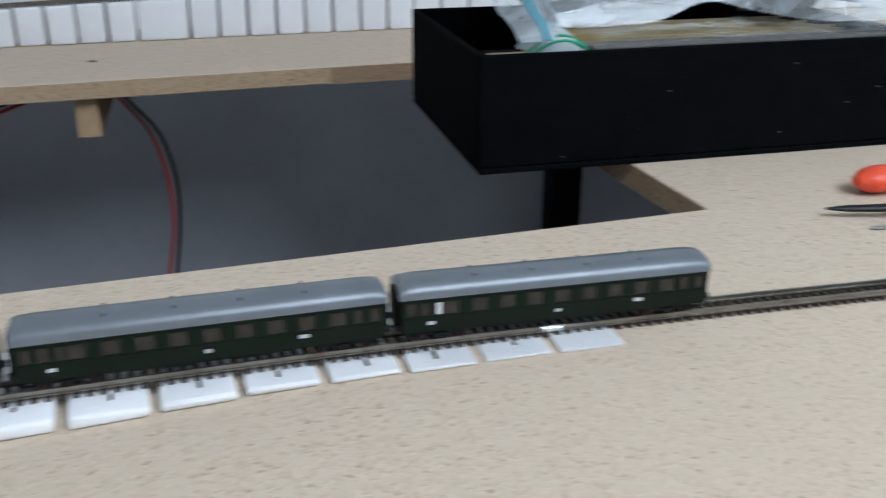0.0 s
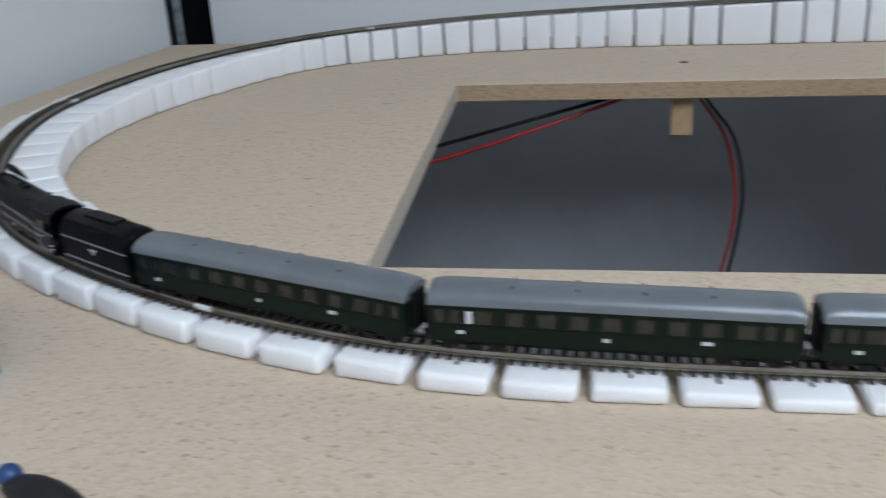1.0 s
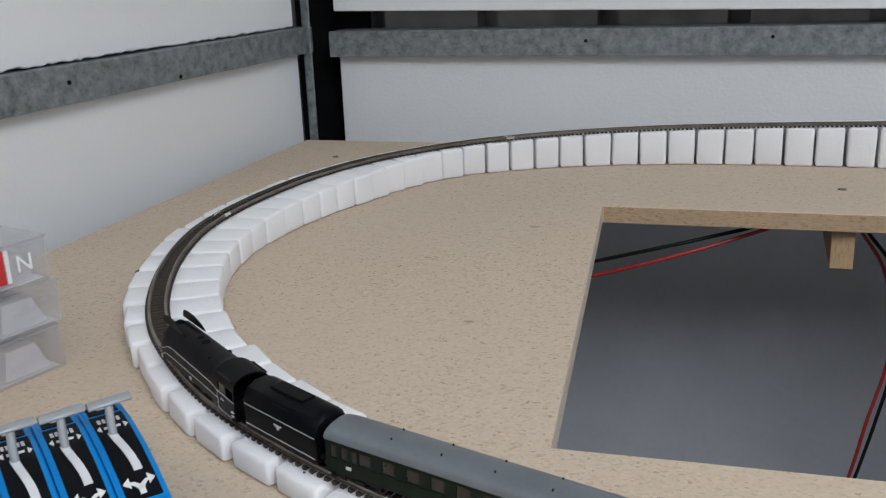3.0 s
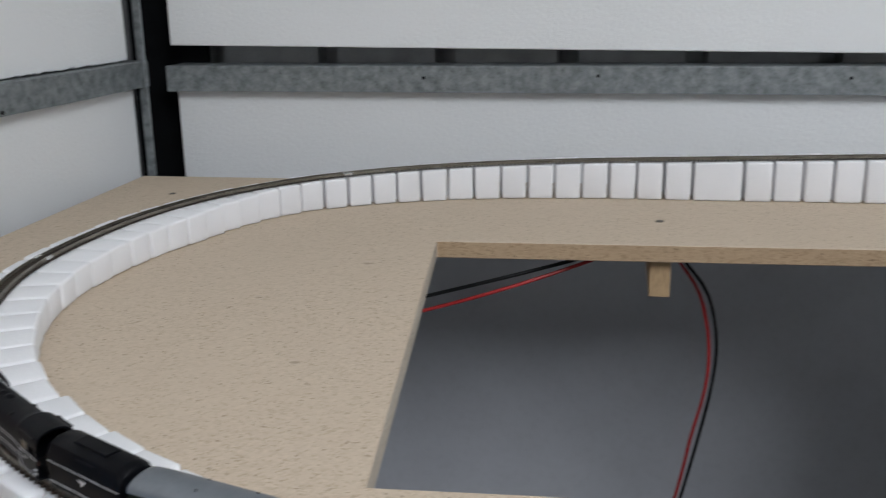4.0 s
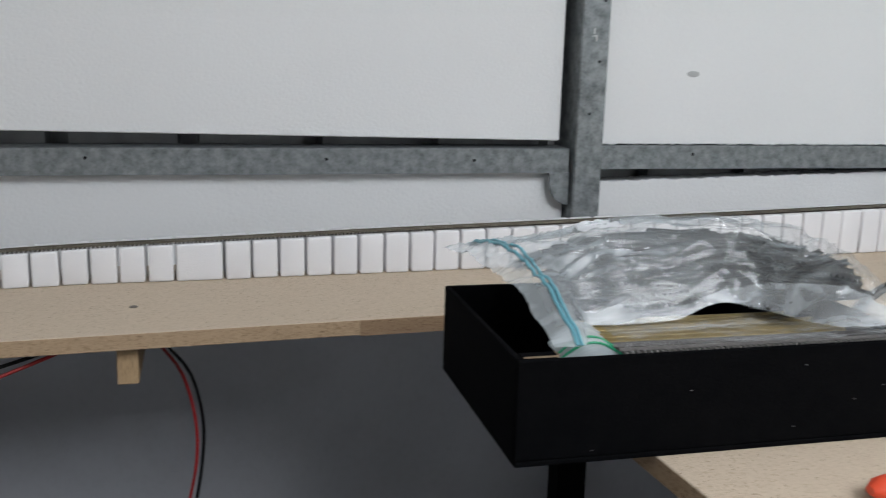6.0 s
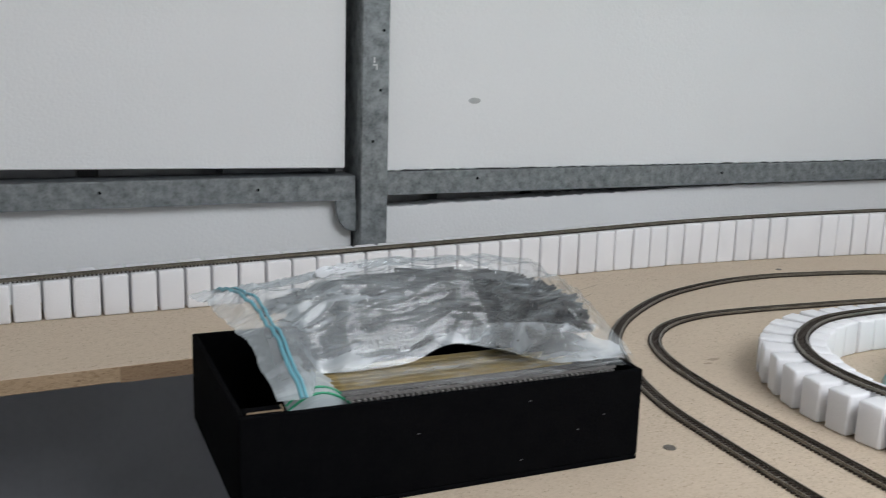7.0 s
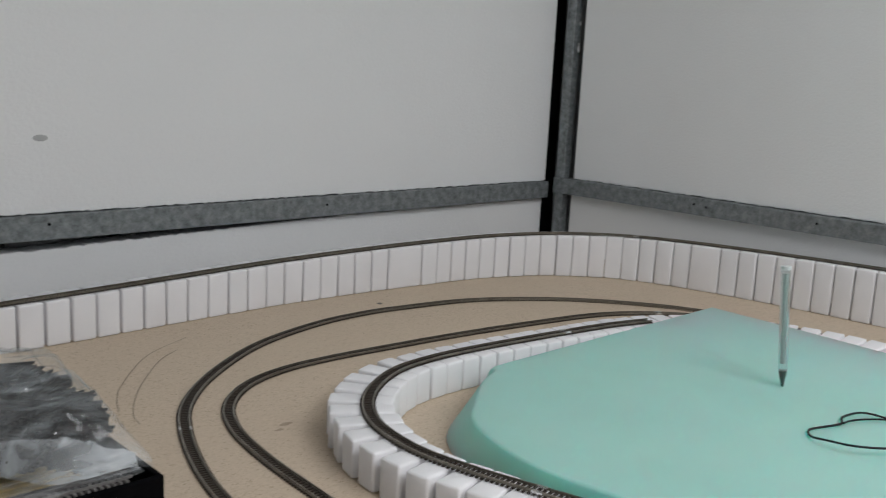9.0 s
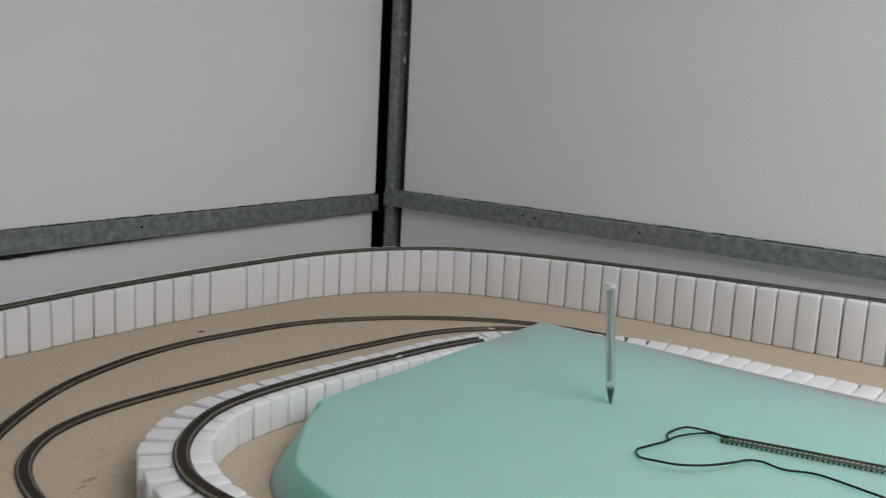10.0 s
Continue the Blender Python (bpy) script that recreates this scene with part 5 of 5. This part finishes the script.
def locomotive():
    """Streamlined engine; front buffers at x = 0, running towards +x, so the body lies at negative x."""
    e = thing("model_locomotive", "black streamlined model steam engine with red wheels", "model train", "model train set")
    secs = [(-2.2, 2.6, 4.0, 7.5, 9.2, 3.2), (-3.2, 6.2, 6.8, 9.5, 13.0, 2.6), (-4.5, 7.6, 8.2, 11.0, 16.5, 2.6), (-6.5, 8.4, 8.7, 13.0, 20.5, 3.0), (-9, 8.7, 8.8, 14.5, 23.2, 4.6), (-13, 8.7, 8.8, 15.0, 24.0, 5.3), (-30, 8.7, 8.8, 15.0, 24.1, 5.4), (-50, 8.7, 8.8, 15.0, 24.3, 5.4), (-70, 8.7, 8.8, 15.0, 24.6, 5.4), (-73, 8.7, 8.9, 15.5, 25.0, 3.4), (-76.8, 8.7, 8.9, 16.2, 26.0, 3.4)]
    bm = bmesh.new()
    loft(bm, [section(*s) for s in secs])
    part("casing", bm, M_LOCO, e, "", True)
    # recess band along the boiler flank between the two lines
    for s in (-1, 1):
        bm = bmesh.new()
        loft(bm, [[(x * MM, s * y * MM, z * MM) for y, z in ((8.7, 9.6), (9.05, 9.9), (9.05, 13.6), (8.7, 14.0))] for x in (-16, -18, -70, -72.5)])
        part("flank_panel", bm, M_LOCO, e)
    # cab
    bm = bmesh.new()
    mmbox(bm, -95.0, -76.9, -8.95, -8.35, 3.4, 13.4)
    mmbox(bm, -95.0, -76.9, 8.35, 8.95, 3.4, 13.4)
    for s in (-1, 1):
        for a, b in ((-95, -93.8), (-86.8, -85.6), (-78.2, -76.9)):
            mmbox(bm, a, b, s * 8.35, s * 8.95, 13.4, 18.2)
        mmbox(bm, -95, -76.9, s * 8.2, s * 8.95, 18.2, 19.4)
    mmbox(bm, -79, -76.9, -8.3, 8.3, 5, 19)
    mmbox(bm, -95, -77, -8.3, 8.3, 3.4, 4.2)
    bev(bm, 0.00012)
    part("cab", bm, M_LOCO, e)
    bm = bmesh.new()
    loft(bm, [[(x * MM, -9.1 * math.cos(a) * MM, (18.9 + 7.1 * math.sin(a) ** 0.8) * MM) for a in [math.pi * i / 12 for i in range(13)]] + [(x * MM, -9.1 * math.cos(a) * 0.94 * MM, (18.7 + 6.4 * math.sin(a) ** 0.8) * MM) for a in [math.pi * i / 12 for i in range(12, -1, -1)]] for x in (-76.5, -95.8)])
    part("cab_roof", bm, M_LOCO, e, "", True)
    for s in (-1, 1):
        bm = bmesh.new()
        mmbox(bm, -93.5, -79, s * 6.2, s * 9.0, 22.6, 23.1)
        part("rain_strip", bm, M_LOCO, e)
        bm = bmesh.new()
        mmbox(bm, -85.5, -78.3, s * 8.45, s * 8.6, 13.5, 18.1)
        part("cab_window", bm, M_PANE, e, "dark cab window")
        # smoke deflector wings on top
        bm = bmesh.new()
        prof = [(-5.0, 23.0), (-5.6, 26.0), (-7.0, 27.2), (-12, 27.9), (-20, 27.8), (-27, 26.6), (-33, 24.4), (-34, 23.6)]
        loft(bm, [[(x * MM, s * y * MM, z * MM) for x, z in prof] for y in (4.9, 5.5)])
        bev(bm, 0.00015)
        part("wing", bm, M_LOCO, e, "raised streamlined wing")
        # lines
        part("lining", lining([(-2.4, 11.2), (-4, 10.4), (-7, 10.2), (-9, 10.6), (-12, 11.8), (-16, 13.4), (-19, 14.3), (-23, 14.6), (-40, 14.5), (-60, 14.4), (-71, 14.3), (-74, 13.9), (-77, 13.2), (-95, 13.2)], lambda x, z, s=s: s * (9.0 if x < -14 else (8.9 if x < -6.5 else (8.3 if x < -4.4 else 7.0)))), M_LINE, e, "pale lining")
        part("lining", lining([(-6.0, 3.8), (-6.8, 5.4), (-8.2, 7.0), (-10.5, 8.2), (-14, 8.9), (-20, 9.2), (-40, 9.2), (-60, 9.2), (-77, 9.1)], lambda x, z, s=s: s * (8.85 if x < -7 else 8.7)), M_LINE, e, "pale lining")
        part("lining", lining([(-77.2, 13.2), (-77.2, 5.3), (-77.7, 4.7), (-78.6, 4.5), (-92, 4.5)], s * 8.98), M_LINE, e, "pale lining")
        for k in range(3):
            bm = bmesh.new()
            mmbox(bm, -6.2 - 0.25 * k, -4.6 - 0.1 * k, s * 7.9, s * 8.62, 3.6 + 0.85 * k, 3.95 + 0.85 * k)
            part("louvre", bm, M_LINE, e, "pale louvre")
        bm = bmesh.new()
        mmbox(bm, -45.4, -43.4, s * 8.8, s * 9.08, 5.9, 7.4)
        part("emblem_plate", bm, M_LINE, e, "small pale emblem plate")
        bm = bmesh.new()
        mmbox(bm, -84.0, -80.6, s * 8.9, s * 9.06, 10.0, 10.7)
        part("number_bar", bm, M_LINE, e, "plain pale number bar")
        for k in range(3):
            bm = bmesh.new()
            mmbox(bm, -94.6, -92.4, s * 8.8, s * 9.6, 4.4 + 1.9 * k, 4.8 + 1.9 * k)
            part("step", bm, M_LINE if k else M_UNDER, e, "cab step")
        for x, r in ((-11.8, 3.0), (-24.2, 3.0), (-36.0, 6.0), (-50.4, 6.0), (-64.6, 6.0), (-80, 3.3)):
            wheel(e, x, r, s)
        bm = bmesh.new()
        cyl(bm, (-0.9 * MM, s * 5.6 * MM, 6.6 * MM), (1, 0, 0), 0.75 * MM, 2.6 * MM, 10)
        cyl(bm, (0.2 * MM, s * 5.6 * MM, 6.6 * MM), (1, 0, 0), 1.5 * MM, 0.5 * MM, 14)
        part("buffer", bm, M_UNDER, e)
        bm = bmesh.new()
        cyl(bm, (-3.6 * MM, s * 5.4 * MM, 8.6 * MM), (1, 0, 0.15), 1.0 * MM, 0.9 * MM, 12)
        part("headlamp", bm, material("lamp_glass", (0.55, 0.55, 0.52), 0.15), e, "small clear headlamp")
        bm = bmesh.new()
        for a, b in ((-36, -50.4), (-50.4, -64.6)):
            mmbox(bm, b, a, s * 5.9, s * 6.3, 4.2, 5.0)
        part("coupling_rod", bm, M_TYRE, e, "bright coupling rod")
        bm = bmesh.new()
        mmbox(bm, -28.5, -27.0, s * 6.0, s * 7.6, 4.6, 5.4)
        part("valve_end", bm, M_LINE, e, "pale valve end")
    bm = bmesh.new()
    mmbox(bm, -74, -29, -3.4, 3.4, 2.6, 8)
    mmbox(bm, -28, -8, -2.6, 2.6, 2.4, 6)
    part("frame", bm, M_WHEEL, e, "red chassis frame")
    bm = bmesh.new()
    mmbox(bm, -95, -74, -3.5, 3.5, 2.4, 5.5)
    part("drawgear", bm, M_UNDER, e)
    bm = bmesh.new()
    mmbox(bm, -3, 1.6, -1.2, 1.2, 3.0, 4.2)
    part("coupling", bm, M_UNDER, e)
    for x, r, h in ((-40, 2.2, 24.8), (-46.5, 2.4, 24.9), (-14, 2.0, 24.8)):
        bm = bmesh.new()
        bmesh.ops.create_uvsphere(bm, u_segments=12, v_segments=6, radius=r * MM, matrix=Matrix.Translation((x * MM, 0, (h - 0.8) * MM)) @ Matrix.Diagonal((1.2, 1, 0.55, 1)))
        part("dome", bm, M_LOCO, e, "", True)
    bm = bmesh.new()
    mmbox(bm, -62.5, -60.5, -6.0, 6.0, 22.0, 23.2)
    part("boiler_fitting", bm, M_LOCO, e)
    return e


def tender():
    e = thing("model_tender", "black model coal tender with pale lining", "model train", "model train set")
    bm = bmesh.new()
    secs = [(0, 8.0, 8.4, 16.5, 22.0, 3.6), (-1.2, 8.5, 8.9, 17.5, 24.4, 3.2), (-3, 8.5, 9.0, 18.2, 25.4, 3.0), (-25, 8.5, 9.0, 18.2, 25.4, 3.0), (-46, 8.5, 9.0, 18.2, 25.2, 3.0), (-49, 8.5, 9.0, 18.0, 24.6, 3.2), (-50.3, 8.4, 8.8, 17.0, 23.0, 3.8)]
    loft(bm, [section(*s, n=5) for s in secs])
    part("body", bm, M_LOCO, e, "", True)
    bm = bmesh.new()
    mmbox(bm, -36, -14, -3.6, 3.6, 24.2, 25.8)
    bev(bm, 0.0004, 2)
    part("coal_hatch", bm, M_LOCO, e)
    for s in (-1, 1):
        for z in (15.4, 6.0):
            part("lining", lining([(-1.5, z), (-25, z), (-49.3, z)], s * 8.98, 0.36), M_LINE, e, "pale lining")
        bm = bmesh.new()
        mmbox(bm, -27.6, -22.4, s * 8.9, s * 9.1, 12.2, 12.9)
        mmbox(bm, -26.6, -23.4, s * 8.9, s * 9.1, 11.6, 12.2)
        mmbox(bm, -25.6, -24.4, s * 8.9, s * 9.1, 10.4, 11.6)
        part("emblem", bm, M_LINE, e, "small plain pale emblem")
        bm = bmesh.new()
        mmbox(bm, -33, -21, s * 7.3, s * 8.2, 21.0, 21.5)
        part("hand_rail", bm, M_LOCO, e)
        for x in (-7, -15.5, -34.5, -43):
            wheel(e, x, 3.1, s, M_UNDER)
        bm = bmesh.new()
        cyl(bm, (-50.8 * MM, s * 5.6 * MM, 6.6 * MM), (1, 0, 0), 1.3 * MM, 1.8 * MM, 12)
        part("buffer", bm, M_UNDER, e)
    bm = bmesh.new()
    for x in (-11, -39):
        mmbox(bm, x - 7.5, x + 7.5, -6.8, 6.8, 1.6, 4.2)
    mmbox(bm, -54, 3, -1.0, 1.0, 2.8, 4.0)
    part("bogie_frame", bm, M_UNDER, e)
    bm = bmesh.new()
    mmbox(bm, -53.8, -51.4, -0.9, 0.9, 4.2, 5.8)
    part("coupling_hook", bm, M_LINE, e, "pale coupling hook")
    return e


def coach(second):
    """Express coach; front bellows at x = 0."""
    e = thing("model_coach", "dark green model express coach with silver roof", "model train", "model train set")
    L = 131.0
    win = [(21.5 + 11.2 * k, 6.0) for k in range(9)] + [(11.3, 3.6), (118.6, 3.6)]
    doors = (6.0, 125.0)
    for s in (-1, 1):
        bm = bmesh.new()
        mmbox(bm, -L + 2.5, -2.5, s * 8.1, s * 8.8, 5.2, 11.7)
        mmbox(bm, -L + 2.5, -2.5, s * 8.1, s * 8.8, 17.2, 19.2)
        xs = sorted([(x - w / 2, x + w / 2) for x, w in win + [(d, 3.2) for d in doors]])
        cur = 2.5
        for a, b in xs + [(L - 2.5, L)]:
            mmbox(bm, -a, -cur, s * 8.1, s * 8.8, 11.7, 17.2)
            cur = b
        part("side_wall", bm, M_COACH, e)
        for x, w in win + [(d, 3.2) for d in doors]:
            bm = bmesh.new()
            mmbox(bm, -x - w / 2, -x + w / 2, s * 8.2, s * 8.42, 11.7, 17.2)
            part("window", bm, M_PANE, e, "greyish window pane")
        bm = bmesh.new()
        mmbox(bm, -L + 2.5, -2.5, s * 8.75, s * 8.95, 11.0, 11.35)
        mmbox(bm, -L + 2.5, -2.5, s * 8.75, s * 8.95, 17.6, 17.85)
        part("waist_rib", bm, M_COACH, e)
        for d in doors:
            bm = bmesh.new()
            mmbox(bm, -d - 2.2, -d - 2.0, s * 8.7, s * 8.86, 5.4, 18.4)
            mmbox(bm, -d + 2.0, -d + 2.2, s * 8.7, s * 8.86, 5.4, 18.4)
            part("door_joint", bm, M_UNDER, e, "dark door joint")
            bm = bmesh.new()
            mmbox(bm, -d - 1.8, -d + 1.8, s * 7.8, s * 9.2, 3.2, 3.7)
            part("step", bm, M_UNDER, e)
        for x, w, z in ((64.6, 2.2, 8.6), (98.5, 3.6, 9.6), (13.5, 2.6, 8.8)):
            bm = bmesh.new()
            mmbox(bm, -x - w / 2, -x + w / 2, s * 8.75, s * 8.92, z - 0.7, z + 0.7)
            part("sign_bar", bm, M_LINE, e, "small pale sign bar")
        bm = bmesh.new()
        mmbox(bm, -17.6, -15.4, s * 8.7, s * 8.88, 12.2, 17.0)
        part("route_board", bm, M_LINE if second else M_PANE, e, "pale toilet window")
        for x in (17.5 - 8.9, 17.5 + 8.9, L - 17.5 - 8.9, L - 17.5 + 8.9):
            wheel(e, -x, 3.1, s, M_UNDER)
        for x in (17.5, L - 17.5):
            bm = bmesh.new()
            mmbox(bm, -x - 11, -x + 11, s * 6.0, s * 6.9, 2.8, 4.6)
            for d in (-8.9, 8.9):
                mmbox(bm, -x + d - 1.6, -x + d + 1.6, s * 6.2, s * 7.3, 1.9, 4.4)
            mmbox(bm, -x - 2.4, -x + 2.4, s * 6.2, s * 7.4, 1.6, 3.6)
            part("bogie_frame", bm, M_UNDER, e)
        bm = bmesh.new()
        mmbox(bm, -L + 37, -37, s * 5.2, s * 5.9, 2.9, 3.7)
        for x in (50, 65, 80):
            mmbox(bm, -x - 0.5, -x + 0.5, s * 5.2, s * 5.9, 3.7, 5.4)
        part("truss_rod", bm, M_UNDER, e)
    for x0 in (2.0, L - 2.6):
        bm = bmesh.new()
        mmbox(bm, -x0 - 0.6, -x0, -8.8, 8.8, 5.2, 19.4)
        part("end_wall", bm, M_COACH, e)
    bm = bmesh.new()
    rings = []
    for x, k in ((-1.4, 0.72), (-2.4, 0.86), (-5, 0.95), (-9, 1.0), (-L + 9, 1.0), (-L + 5, 0.95), (-L + 2.4, 0.86), (-L + 1.4, 0.72)):
        rings.append([(x * MM, -9.0 * math.cos(a) * MM, (18.9 + 6.4 * k * math.sin(a) ** 0.75) * MM) for a in [math.pi * i / 14 for i in range(15)]])
    loft(bm, rings)
    part("roof", bm, M_ROOF, e, "silver grey roof", True)
    for k in range(9):
        for s in (-1, 1):
            if (k + s) % 2:
                continue
            bm = bmesh.new()
            cyl(bm, (-(20 + 11.4 * k) * MM, s * 4.2 * MM, 24.9 * MM), (0, 0, 1), 0.38 * MM, 1.0 * MM, 8)
            part("roof_vent", bm, M_UNDER, e, "small dark roof vent")
    bm = bmesh.new()
    mmbox(bm, -L + 3, -3, -8.0, 8.0, 4.6, 5.6)
    mmbox(bm, -60, -48, -6.5, 6.5, 2.6, 4.6)
    mmbox(bm, -88, -74, -6.0, 6.0, 2.4, 4.6)
    part("underframe", bm, M_UNDER, e)
    for x in (0.0, -L):
        s = 1 if x == 0 else -1
        bm = bmesh.new()
        for k in range(4):
            mmbox(bm, x - s * (0.1 + 0.55 * k), x - s * (0.5 + 0.55 * k), -4.4 - 0.3 * (k % 2), 4.4 + 0.3 * (k % 2), 6.0, 20.4 + 0.3 * (k % 2))
        part("gangway_bellows", bm, M_UNDER, e, "black gangway bellows")
        bm = bmesh.new()
        mmbox(bm, x - 2, x + s * 2.4, -1.1, 1.1, 3.2, 4.6)
        part("coupling", bm, M_LINE if s > 0 else M_UNDER, e, "model coupling")
        for q in (-1, 1):
            bm = bmesh.new()
            cyl(bm, ((x - s * 0.6) * MM, q * 5.6 * MM, 6.6 * MM), (1, 0, 0), 1.3 * MM, 2.2 * MM, 10)
            part("buffer", bm, M_UNDER, e)
    return e


def set_on_track(e, s_front, a, b):
    """Sets a vehicle whose front is at arc length s_front, with bogies a and b behind it, on the main line."""
    pa, pb = MAIN.at(s_front - a)[0], MAIN.at(s_front - b)[0]
    d = (pa - pb).normalized()
    o = pa + d * a + Vector((0, 0, RAILTOP))
    x, y = d, Vector((0, 0, 1)).cross(d).normalized()
    z = x.cross(y)
    m = Matrix((x, y, z)).transposed().to_4x4()
    m.translation = o
    e.matrix_world = m


S0 = 0.636
lo = locomotive()
set_on_track(lo, S0, 0.018, 0.078)
te = tender()
set_on_track(te, S0 - 0.0982, 0.011, 0.039)
cs = S0 - 0.1515
for k in range(4):
    c = coach(k % 2 == 1)
    set_on_track(c, cs, 0.0175, 0.1135)
    cs -= 0.1335

# ---- single sleepers ----
for e, lone in TIES:
    for m in lone:
        ob = new("sleeper", TIE)
        ob.parent = e
        ob.matrix_world = m
